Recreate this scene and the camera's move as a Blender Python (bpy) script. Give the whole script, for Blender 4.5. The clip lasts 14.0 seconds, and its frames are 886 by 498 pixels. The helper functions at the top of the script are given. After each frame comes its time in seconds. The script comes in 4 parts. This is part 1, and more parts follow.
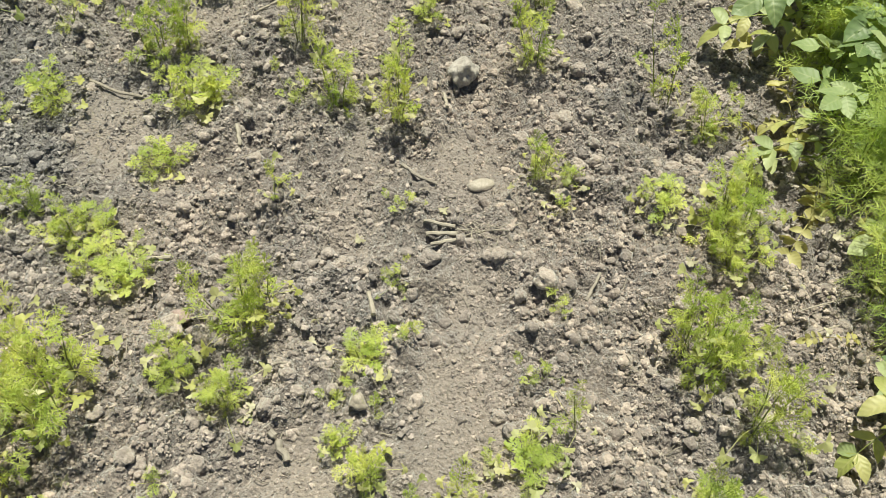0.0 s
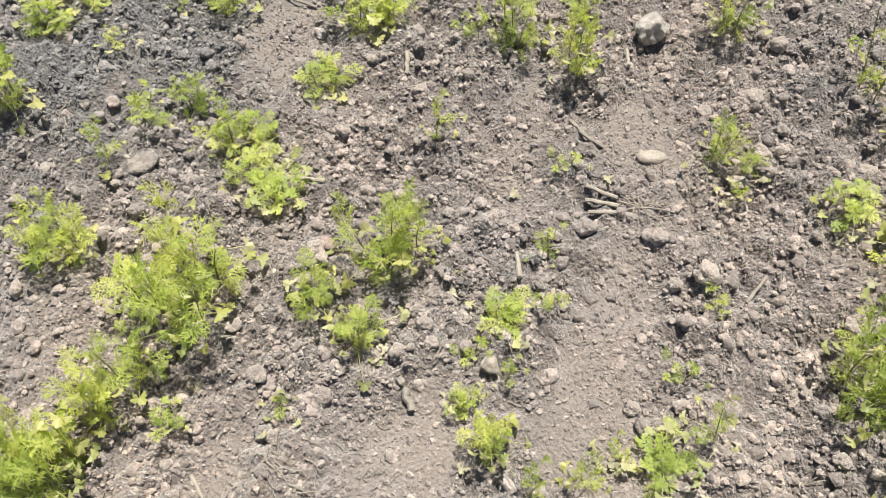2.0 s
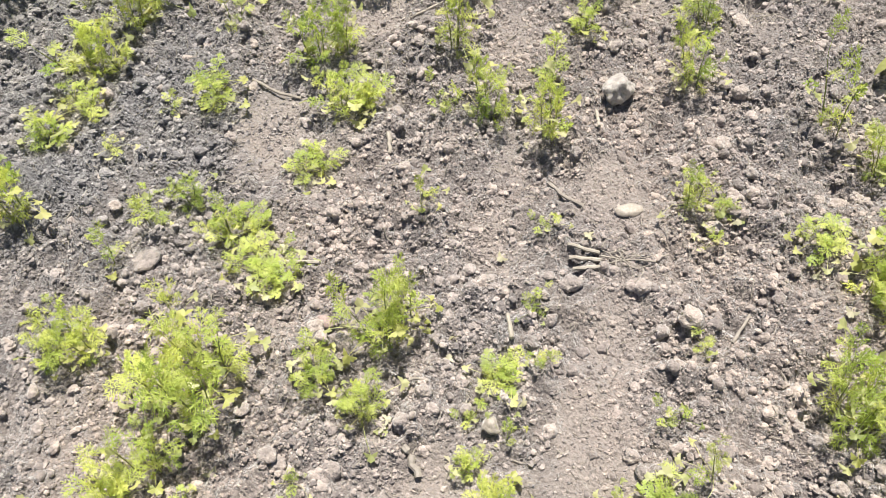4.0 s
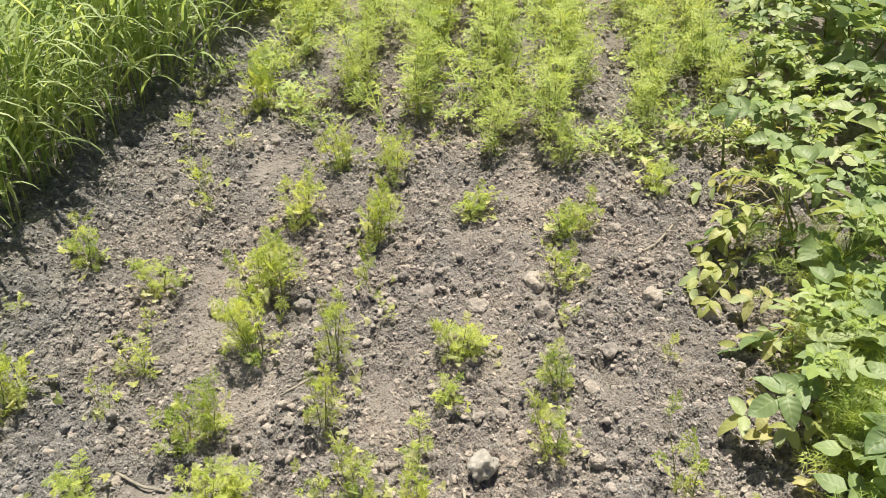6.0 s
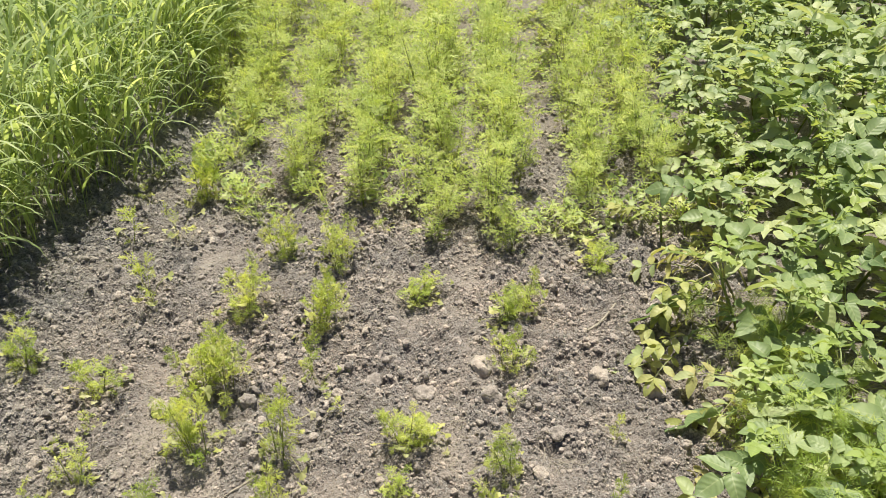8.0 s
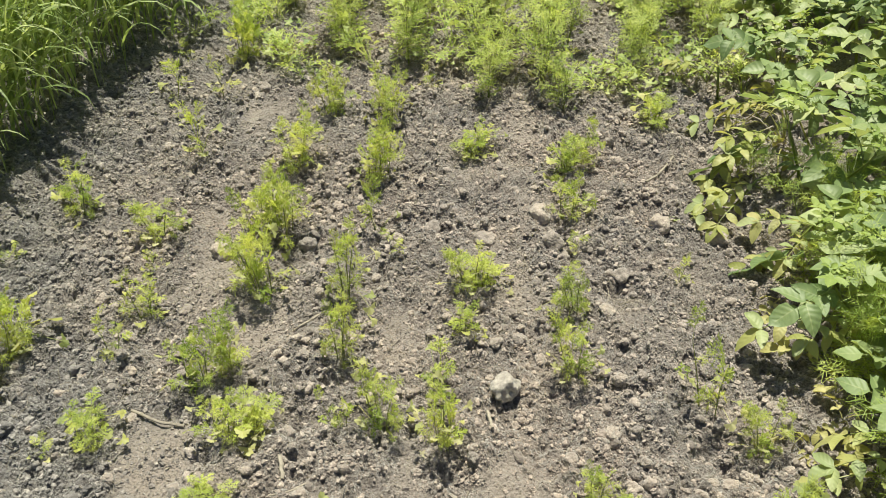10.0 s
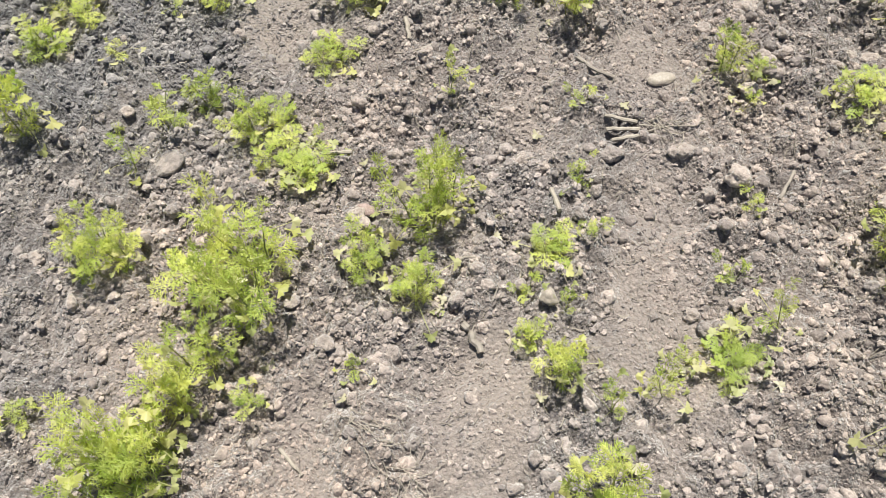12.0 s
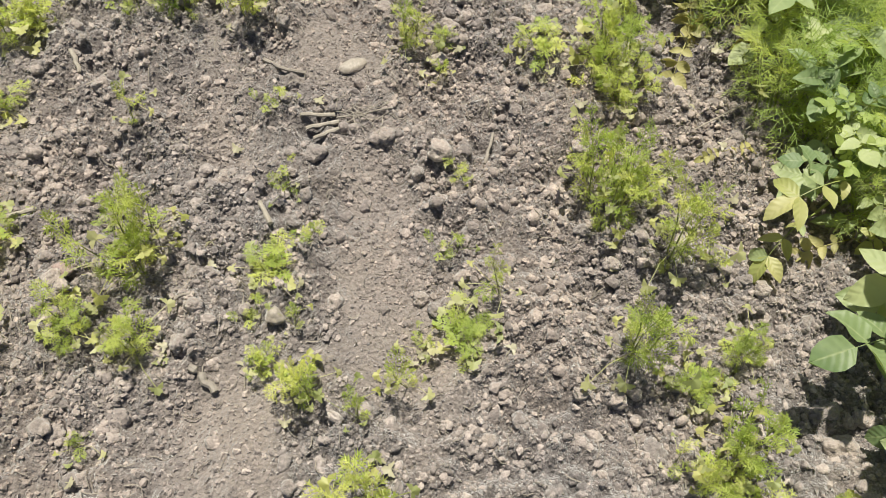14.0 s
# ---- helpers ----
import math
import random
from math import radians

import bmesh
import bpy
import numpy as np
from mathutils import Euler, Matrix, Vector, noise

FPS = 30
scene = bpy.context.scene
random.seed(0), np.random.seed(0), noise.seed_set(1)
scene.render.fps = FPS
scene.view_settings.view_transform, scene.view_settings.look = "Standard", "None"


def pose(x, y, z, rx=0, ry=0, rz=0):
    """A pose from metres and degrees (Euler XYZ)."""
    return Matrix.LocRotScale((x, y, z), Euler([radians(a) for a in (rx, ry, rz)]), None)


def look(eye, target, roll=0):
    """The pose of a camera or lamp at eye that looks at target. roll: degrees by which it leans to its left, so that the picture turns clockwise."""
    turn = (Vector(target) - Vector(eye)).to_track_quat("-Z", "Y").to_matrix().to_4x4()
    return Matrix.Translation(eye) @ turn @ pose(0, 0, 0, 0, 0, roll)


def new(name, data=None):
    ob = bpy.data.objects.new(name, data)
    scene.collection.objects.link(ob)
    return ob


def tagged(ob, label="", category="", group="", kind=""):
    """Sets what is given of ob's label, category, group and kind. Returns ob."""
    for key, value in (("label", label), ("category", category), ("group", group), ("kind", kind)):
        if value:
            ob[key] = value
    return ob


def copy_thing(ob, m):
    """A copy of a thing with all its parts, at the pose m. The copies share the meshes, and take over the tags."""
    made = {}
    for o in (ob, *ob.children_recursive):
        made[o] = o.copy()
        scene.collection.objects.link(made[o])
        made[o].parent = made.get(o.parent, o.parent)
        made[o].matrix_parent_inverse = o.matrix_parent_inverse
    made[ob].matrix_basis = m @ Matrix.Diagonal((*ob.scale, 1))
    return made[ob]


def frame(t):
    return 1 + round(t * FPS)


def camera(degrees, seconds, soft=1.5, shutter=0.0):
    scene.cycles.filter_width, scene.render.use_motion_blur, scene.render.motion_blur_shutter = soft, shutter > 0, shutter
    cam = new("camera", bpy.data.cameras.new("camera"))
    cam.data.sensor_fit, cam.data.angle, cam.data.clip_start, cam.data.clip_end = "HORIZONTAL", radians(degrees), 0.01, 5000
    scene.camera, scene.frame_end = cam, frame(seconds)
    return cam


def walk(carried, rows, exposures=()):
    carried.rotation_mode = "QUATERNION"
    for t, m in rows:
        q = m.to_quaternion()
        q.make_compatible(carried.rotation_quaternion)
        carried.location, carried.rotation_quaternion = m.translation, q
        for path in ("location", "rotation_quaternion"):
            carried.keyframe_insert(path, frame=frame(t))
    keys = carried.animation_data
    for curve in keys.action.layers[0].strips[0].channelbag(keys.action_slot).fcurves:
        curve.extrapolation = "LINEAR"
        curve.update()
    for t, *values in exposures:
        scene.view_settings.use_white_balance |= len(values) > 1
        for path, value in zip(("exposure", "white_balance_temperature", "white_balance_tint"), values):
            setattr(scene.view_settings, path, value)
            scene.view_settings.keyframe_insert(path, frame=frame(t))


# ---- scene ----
cam = camera(56.7, 14.0, soft=0.45)
PATH = [
    (0, (0.005, 0.045, 1.347), (-0.04, 1.224, -0.268), 0.1),
    (0.5, (-0.036, 0.043, 1.335), (-0.194, 1.12, -0.343), -0.4),
    (1, (-0.105, 0.087, 1.335), (-0.379, 1.13, -0.35), -2.0),
    (1.5, (-0.145, 0.101, 1.34), (-0.468, 1.12, -0.351), -2.2),
    (2, (-0.094, 0.13, 1.334), (-0.373, 1.111, -0.387), -1.4),
    (2.2, (-0.061, 0.126, 1.308), (-0.309, 1.085, -0.429), -1.0),
    (4.3, (-0.038, 0.116, 1.432), (-0.374, 1.292, -0.151), -7.2),
    (4.4, (-0.032, 0.136, 1.445), (-0.359, 1.35, -0.111), -6.6),
    (4.5, (-0.027, 0.152, 1.463), (-0.341, 1.403, -0.065), -6.0),
    (5, (-0.017, 0.218, 1.544), (-0.269, 1.635, 0.155), -3.8),
    (5.5, (0.003, 0.258, 1.587), (-0.196, 1.777, 0.302), -2.8),
    (6, (0.04, 0.287, 1.609), (-0.11, 1.877, 0.406), -2.4),
    (6.5, (0.051, 0.301, 1.633), (-0.037, 1.946, 0.498), -1.7),
    (7, (0.061, 0.318, 1.649), (0.016, 2.002, 0.57), -1.8),
    (7.2, (0.058, 0.308, 1.644), (0.024, 2.008, 0.59), -1.9),
    (9.3, (0.134, 0.295, 1.64), (0.061, 1.978, 0.563), -3.3),
    (9.5, (0.057, 0.306, 1.61), (0.002, 1.977, 0.512), -3.2),
    (10, (-0.08, 0.221, 1.496), (-0.149, 1.781, 0.247), -2.4),
    (10.5, (-0.141, 0.155, 1.416), (-0.253, 1.561, -0.002), -2.1),
    (10.8, (-0.169, 0.109, 1.38), (-0.33, 1.42, -0.122), -3.3),
    (10.9, (-0.181, 0.095, 1.37), (-0.355, 1.373, -0.158), -3.4),
    (11, (-0.191, 0.082, 1.363), (-0.383, 1.329, -0.189), -3.7),
    (11.5, (-0.224, 0.034, 1.333), (-0.468, 1.122, -0.327), -6.4),
    (12, (-0.191, 0.02, 1.325), (-0.423, 1.0, -0.403), -8.6),
    (12.5, (-0.14, 0.026, 1.305), (-0.277, 0.954, -0.462), -7.6),
    (13, (-0.105, 0.025, 1.293), (-0.133, 0.919, -0.496), -5.9),
    (13.5, (-0.037, 0.043, 1.281), (0.055, 0.92, -0.515), -2.8),
    (14, (-0.001, 0.076, 1.29), (0.187, 1.001, -0.473), -0.2),
]
# the phone's own exposure drifts a little
EXPOSURES = [(0, 0.61, 6890, -4), (1.5, 0.66, 6550, 6), (4.4, 0.95, 6370, 9), (5.5, 0.82, 6750, 3), (7, 0.74, 6930, 3), (9.4, 0.70, 6800, 4), (10, 0.64, 6950, -2), (12, 0.73, 6380, 7), (13, 0.62, 6530, 9), (14, 0.47, 6630, 5)]
walk(cam, [(t, look(eye, target, roll)) for t, eye, target, roll in PATH], EXPOSURES)

# ---- daylight ----
SUN_ELEVATION, SUN_AZIMUTH = 74.0, 5.0  # degrees; azimuth from straight ahead towards the right
world = bpy.data.worlds.new("daylight")
scene.world = world
world.use_nodes = True
wn = world.node_tree
sky = wn.nodes.new("ShaderNodeTexSky")
sky.sky_type, sky.sun_disc = "NISHITA", False
sky.sun_elevation, sky.sun_rotation = radians(SUN_ELEVATION), radians(SUN_AZIMUTH)
sky.air_density, sky.dust_density = 1.0, 1.5
wn.links.new(sky.outputs[0], wn.nodes["Background"].inputs[0])
wn.nodes["Background"].inputs[1].default_value = 0.05
sun_data = bpy.data.lights.new("sun", "SUN")
sun_data.energy, sun_data.angle, sun_data.color = 5.0, radians(1.2), (1.0, 0.94, 0.84)
sun = new("sun", sun_data)
toward = Vector((math.sin(radians(SUN_AZIMUTH)) * math.cos(radians(SUN_ELEVATION)),
                 math.cos(radians(SUN_AZIMUTH)) * math.cos(radians(SUN_ELEVATION)), math.sin(radians(SUN_ELEVATION))))
sun.matrix_world = look(toward * 30, (0, 0, 0))


# ---- materials ----
def material(name):
    m = bpy.data.materials.new(name)
    m.use_nodes = True
    t = m.node_tree
    return m, t, t.nodes, t.links, t.nodes["Principled BSDF"]


def ramp(nodes, stops):
    r = nodes.new("ShaderNodeValToRGB")
    for i, (p, c) in enumerate(stops):
        e = r.color_ramp.elements[i] if i < 2 else r.color_ramp.elements.new(p)
        e.position, e.color = p, (*c, 1)
    return r


def noise_node(nodes, links, scale, detail=4.0, rough=0.6, coord=None):
    n = nodes.new("ShaderNodeTexNoise")
    n.inputs["Scale"].default_value, n.inputs["Detail"].default_value, n.inputs["Roughness"].default_value = scale, detail, rough
    if coord is not None:
        links.new(coord, n.inputs["Vector"])
    return n


def mix_color(nodes, links, a, b, factor, mode="MIX"):
    m = nodes.new("ShaderNodeMix")
    m.data_type, m.blend_type = "RGBA", mode
    for sock, v in ((m.inputs[6], a), (m.inputs[7], b), (m.inputs[0], factor)):
        if isinstance(v, bpy.types.NodeSocket):
            links.new(v, sock)
        elif isinstance(v, tuple):
            sock.default_value = (*v, 1)
        else:
            sock.default_value = v
    return m.outputs[2]


def soil_material(name, dark, mid, light, dusty=None, random_source=None, bump=0.5, zoom=1.0):
    """Dry garden soil: grain at two scales, darker crumbs, and pale dust where the mesh says so."""
    m, t, nodes, links, p = material(name)
    co = nodes.new("ShaderNodeTexCoord").outputs["Object"]
    big = noise_node(nodes, links, 5.0 * zoom, 5.0, 0.6, co)
    fine = noise_node(nodes, links, 170.0 * zoom, 4.0, 0.7, co)
    cell = nodes.new("ShaderNodeTexVoronoi")
    cell.inputs["Scale"].default_value = 135.0 * zoom
    links.new(co, cell.inputs["Vector"])
    grain = nodes.new("ShaderNodeTexVoronoi")
    grain.inputs["Scale"].default_value = 62.0 * zoom
    warp = noise_node(nodes, links, 30.0 * zoom, 2.0, 0.5, co)
    sway = mix_color(nodes, links, co, warp.outputs["Color"], 0.05)
    links.new(sway, grain.inputs["Vector"])
    r = ramp(nodes, [(0.34, dark), (0.66, light), (0.5, mid)])
    links.new(fine.outputs["Fac"], r.inputs[0])
    r2 = ramp(nodes, [(0.3, (0.82, 0.82, 0.84)), (0.7, (1.06, 1.02, 0.97))])
    links.new(big.outputs["Fac"], r2.inputs[0])
    col = mix_color(nodes, links, r.outputs[0], r2.outputs[0], 1.0, "MULTIPLY")
    if zoom == 1.0:
        one = nodes.new("ShaderNodeSeparateColor")
        links.new(cell.outputs["Color"], one.inputs[0])
        tone = ramp(nodes, [(0.0, (0.78, 0.78, 0.78)), (1.0, (1.22, 1.22, 1.22))])
        links.new(one.outputs[0], tone.inputs[0])
        col = mix_color(nodes, links, col, tone.outputs[0], 1.0, "MULTIPLY")
        sweep = noise_node(nodes, links, 1.1, 2.0, 0.5, co)
        r4 = ramp(nodes, [(0.36, (0.90, 0.92, 0.95)), (0.62, (1.05, 1.01, 0.98))])
        links.new(sweep.outputs["Fac"], r4.inputs[0])
        col = mix_color(nodes, links, col, r4.outputs[0], 1.0, "MULTIPLY")
        # soil darker and bluer towards the wheat side, the change broken by noise
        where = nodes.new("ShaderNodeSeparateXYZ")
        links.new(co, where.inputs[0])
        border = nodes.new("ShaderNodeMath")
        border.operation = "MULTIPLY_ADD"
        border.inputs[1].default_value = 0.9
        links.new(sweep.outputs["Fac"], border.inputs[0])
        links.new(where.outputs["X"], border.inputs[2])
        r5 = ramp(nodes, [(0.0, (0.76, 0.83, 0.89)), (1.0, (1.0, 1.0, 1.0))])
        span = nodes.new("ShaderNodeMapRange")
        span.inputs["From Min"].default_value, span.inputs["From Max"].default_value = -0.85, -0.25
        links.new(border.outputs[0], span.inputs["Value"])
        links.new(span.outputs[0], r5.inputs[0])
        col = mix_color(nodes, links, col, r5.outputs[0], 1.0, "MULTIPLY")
    if dusty:
        at = nodes.new("ShaderNodeAttribute")
        at.attribute_name = "dust"
        powder = ramp(nodes, [(0.32, tuple(0.72 * c for c in dusty)), (0.68, tuple(1.22 * c for c in dusty))])
        links.new(fine.outputs["Fac"], powder.inputs[0])
        col = mix_color(nodes, links, col, powder.outputs[0], at.outputs["Fac"])
        col = mix_color(nodes, links, col, r2.outputs[0], 0.5, "MULTIPLY")
    if random_source:
        src = nodes.new("ShaderNodeObjectInfo").outputs["Random"] if random_source == "object" else nodes.new("ShaderNodeNewGeometry").outputs["Random Per Island"]
        r3 = ramp(nodes, [(0.0, (0.80, 0.80, 0.81)), (1.0, (1.42, 1.37, 1.31))] if random_source == "object" else [(0.0, (0.64, 0.64, 0.65)), (1.0, (1.52, 1.49, 1.45))])
        links.new(src, r3.inputs[0])
        col = mix_color(nodes, links, col, r3.outputs[0], 1.0, "MULTIPLY")
    links.new(col, p.inputs["Base Color"])
    p.inputs["Roughness"].default_value = 0.55
    p.inputs["Specular IOR Level"].default_value = 0.5
    p.inputs["Sheen Weight"].default_value, p.inputs["Sheen Roughness"].default_value = 0.4, 0.4
    coarse = nodes.new("ShaderNodeMath")
    coarse.operation = "MULTIPLY_ADD"
    coarse.inputs[1].default_value = -0.75
    links.new(grain.outputs["Distance"], coarse.inputs[0])
    links.new(fine.outputs["Fac"], coarse.inputs[2])
    add = nodes.new("ShaderNodeMath")
    add.operation = "MULTIPLY_ADD"
    add.inputs[1].default_value = -0.5
    links.new(cell.outputs["Distance"], add.inputs[0])
    links.new(coarse.outputs[0], add.inputs[2])
    b = nodes.new("ShaderNodeBump")
    b.inputs["Strength"].default_value, b.inputs["Distance"].default_value = bump, 0.012
    links.new(add.outputs[0], b.inputs["Height"])
    if dusty:
        calm = nodes.new("ShaderNodeMath")
        calm.operation = "MULTIPLY_ADD"
        calm.inputs[1].default_value, calm.inputs[2].default_value = -0.2 * bump, bump
        links.new(at.outputs["Fac"], calm.inputs[0])
        links.new(calm.outputs[0], b.inputs["Strength"])
    links.new(b.outputs[0], p.inputs["Normal"])
    return m


def leaf_material(name, low, mid, high, source="object", glow=0.45, gloss=0.5, rough=0.5, vein=0.0):
    """Thin leaf: light passes through it; hue differs from leaf to leaf and in patches along it."""
    m, t, nodes, links, p = material(name)
    co = nodes.new("ShaderNodeTexCoord").outputs["Object"]
    src = nodes.new("ShaderNodeObjectInfo").outputs["Random"] if source == "object" else nodes.new("ShaderNodeNewGeometry").outputs["Random Per Island"]
    n = noise_node(nodes, links, 22.0, 3.0, 0.6, co)
    s = nodes.new("ShaderNodeMath")
    s.operation = "MULTIPLY_ADD"
    s.inputs[1].default_value = 0.5
    links.new(src, s.inputs[0])
    half = nodes.new("ShaderNodeMath")
    half.operation = "MULTIPLY"
    half.inputs[1].default_value = 0.30
    links.new(n.outputs["Fac"], half.inputs[0])
    place = noise_node(nodes, links, 5.0, 2.0, 0.5, nodes.new("ShaderNodeNewGeometry").outputs["Position"])
    wide = nodes.new("ShaderNodeMath")
    wide.operation = "MULTIPLY_ADD"
    wide.inputs[1].default_value = 0.9
    links.new(place.outputs["Fac"], wide.inputs[0])
    links.new(half.outputs[0], wide.inputs[2])
    less = nodes.new("ShaderNodeMath")
    less.operation = "SUBTRACT"
    less.inputs[1].default_value = 0.32
    links.new(wide.outputs[0], less.inputs[0])
    links.new(less.outputs[0], s.inputs[2])
    r = ramp(nodes, [(0.1, low), (0.9, high), (0.5, mid)])
    links.new(s.outputs[0], r.inputs[0])
    links.new(r.outputs[0], p.inputs["Base Color"])
    p.inputs["Roughness"].default_value = rough
    p.inputs["Specular IOR Level"].default_value = gloss
    tr = nodes.new("ShaderNodeBsdfTranslucent")
    warm = mix_color(nodes, links, r.outputs[0], (1.55, 1.45, 0.85), 1.0, "MULTIPLY")
    links.new(warm, tr.inputs["Color"])
    mx = nodes.new("ShaderNodeMixShader")
    mx.inputs[0].default_value = glow
    links.new(p.outputs[0], mx.inputs[1])
    links.new(tr.outputs[0], mx.inputs[2])
    links.new(mx.outputs[0], nodes["Material Output"].inputs["Surface"])
    b = nodes.new("ShaderNodeBump")
    b.inputs["Strength"].default_value, b.inputs["Distance"].default_value = 0.35, 0.002
    n2 = noise_node(nodes, links, 90.0, 2.0, 0.5, co)
    links.new(n2.outputs["Fac"], b.inputs["Height"])
    if vein:
        parts = []
        for attr in ("across", "along"):
            a = nodes.new("ShaderNodeAttribute")
            a.attribute_name = attr
            parts.append(a.outputs["Fac"])
        side = nodes.new("ShaderNodeMath")
        side.operation = "ABSOLUTE"
        links.new(parts[0], side.inputs[0])
        run = nodes.new("ShaderNodeMath")
        run.operation = "MULTIPLY_ADD"
        run.inputs[1].default_value = -0.22
        links.new(side.outputs[0], run.inputs[0])
        links.new(parts[1], run.inputs[2])
        beat = nodes.new("ShaderNodeMath")
        beat.operation = "MULTIPLY"
        beat.inputs[1].default_value = 34.0
        links.new(run.outputs[0], beat.inputs[0])
        wave = nodes.new("ShaderNodeMath")
        wave.operation = "SINE"
        links.new(beat.outputs[0], wave.inputs[0])
        quilt = nodes.new("ShaderNodeMath")
        quilt.operation = "MULTIPLY_ADD"
        quilt.inputs[1].default_value = 0.5
        links.new(wave.outputs[0], quilt.inputs[0])
        links.new(n2.outputs["Fac"], quilt.inputs[2])
        links.new(quilt.outputs[0], b.inputs["Height"])
        b.inputs["Strength"].default_value = vein
        rib = nodes.new("ShaderNodeMapRange")
        rib.inputs["From Min"].default_value, rib.inputs["From Max"].default_value = 0.10, 0.0
        rib.inputs["To Min"].default_value, rib.inputs["To Max"].default_value = 0.0, 0.5
        links.new(side.outputs[0], rib.inputs["Value"])
        links.new(mix_color(nodes, links, r.outputs[0], high, rib.outputs[0]), p.inputs["Base Color"])
    links.new(b.outputs[0], p.inputs["Normal"])
    return m


def straw_material(name, dark, light):
    m, t, nodes, links, p = material(name)
    co = nodes.new("ShaderNodeTexCoord").outputs["Object"]
    n = noise_node(nodes, links, 60.0, 5.0, 0.7, co)
    r = ramp(nodes, [(0.3, dark), (0.7, light)])
    links.new(n.outputs["Fac"], r.inputs[0])
    links.new(r.outputs[0], p.inputs["Base Color"])
    p.inputs["Roughness"].default_value = 0.85
    b = nodes.new("ShaderNodeBump")
    b.inputs["Strength"].default_value, b.inputs["Distance"].default_value = 0.6, 0.002
    links.new(n.outputs["Fac"], b.inputs["Height"])
    links.new(b.outputs[0], p.inputs["Normal"])
    return m


SOIL_DUST = (0.290, 0.249, 0.225)
# ground coloured darker than its crumbs, to stand in for shade in the gaps
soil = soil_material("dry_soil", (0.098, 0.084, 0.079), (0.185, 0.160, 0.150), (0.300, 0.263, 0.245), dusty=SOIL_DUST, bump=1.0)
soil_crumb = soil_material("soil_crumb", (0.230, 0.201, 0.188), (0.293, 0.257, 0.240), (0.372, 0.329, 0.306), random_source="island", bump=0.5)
soil_clod = soil_material("soil_clod", (0.215, 0.189, 0.177), (0.305, 0.268, 0.250), (0.395, 0.350, 0.327), random_source="object", bump=0.7, zoom=0.03)
stone_grey = soil_material("weathered_stone", (0.31, 0.285, 0.268), (0.43, 0.395, 0.365), (0.53, 0.495, 0.465), random_source="object", bump=0.35, zoom=0.06)
stone_pale = soil_material("pale_stone", (0.27, 0.24, 0.20), (0.35, 0.31, 0.265), (0.42, 0.375, 0.325), bump=0.15, zoom=0.04)
frond_green = leaf_material("feathery_leaf", (0.205, 0.295, 0.070), (0.395, 0.475, 0.125), (0.60, 0.635, 0.215), glow=0.50)
tall_green = leaf_material("tall_feathery_leaf", (0.20, 0.29, 0.075), (0.40, 0.485, 0.14), (0.62, 0.65, 0.27), source="island", glow=0.44)
low_green = leaf_material("low_broad_leaf", (0.21, 0.26, 0.09), (0.34, 0.36, 0.155), (0.48, 0.46, 0.27), glow=0.36)
stem_green = leaf_material("green_stem", (0.16, 0.20, 0.05), (0.20, 0.24, 0.06), (0.26, 0.26, 0.08), glow=0.1)
potato_green = leaf_material("potato_leaf", (0.105, 0.170, 0.072), (0.245, 0.318, 0.145), (0.46, 0.505, 0.265), glow=0.36, gloss=0.42, rough=0.48, vein=0.28)
potato_yellow = leaf_material("yellowing_potato_leaf", (0.28, 0.32, 0.10), (0.37, 0.39, 0.14), (0.48, 0.44, 0.22), glow=0.35, vein=0.22)
potato_pale = leaf_material("pale_potato_leaf", (0.24, 0.30, 0.14), (0.33, 0.39, 0.19), (0.45, 0.49, 0.27), glow=0.36, vein=0.22)
wheat_green = leaf_material("wheat_blade", (0.13, 0.19, 0.085), (0.29, 0.375, 0.165), (0.60, 0.66, 0.40), source="island", glow=0.50, gloss=0.3, rough=0.5)
straw = straw_material("bleached_straw", (0.225, 0.196, 0.163), (0.385, 0.345, 0.292))
dry_wood = straw_material("weathered_wood", (0.17, 0.146, 0.125), (0.33, 0.295, 0.255))


# ---- mesh helpers ----
def mesh_object(name, verts, faces, mat, parent=None, label="", smooth=False):
    me = bpy.data.meshes.new(name)
    me.from_pydata([tuple(v) for v in verts], [], faces)
    if smooth:
        me.polygons.foreach_set("use_smooth", [True] * len(me.polygons))
    me.materials.append(mat)
    ob = new(name, me)
    ob.parent = parent
    return tagged(ob, label) if label else ob


def shared(name, me, m, parent, label=""):
    """A part that shares its mesh with others like it."""
    ob = new(name, me)
    ob.parent = parent
    ob.matrix_local = m
    return tagged(ob, label) if label else ob


def mesh_data(name, verts, faces, mat, smooth=False):
    me = bpy.data.meshes.new(name)
    me.from_pydata([tuple(v) for v in verts], [], faces)
    if smooth:
        me.polygons.foreach_set("use_smooth", [True] * len(me.polygons))
    me.materials.append(mat)
    return me


def place_copy(kinds, used, k, at, turn, size):
    """Puts the first of a kind where it belongs, and copies of it everywhere else."""
    if k in used:
        first = kinds[k].scale
        return copy_thing(kinds[k], Matrix.LocRotScale(at, turn, (size[0] / first[0], size[1] / first[1], size[2] / first[2])))
    used.add(k)
    kinds[k].matrix_basis = Matrix.LocRotScale(at, turn, size)
    return kinds[k]


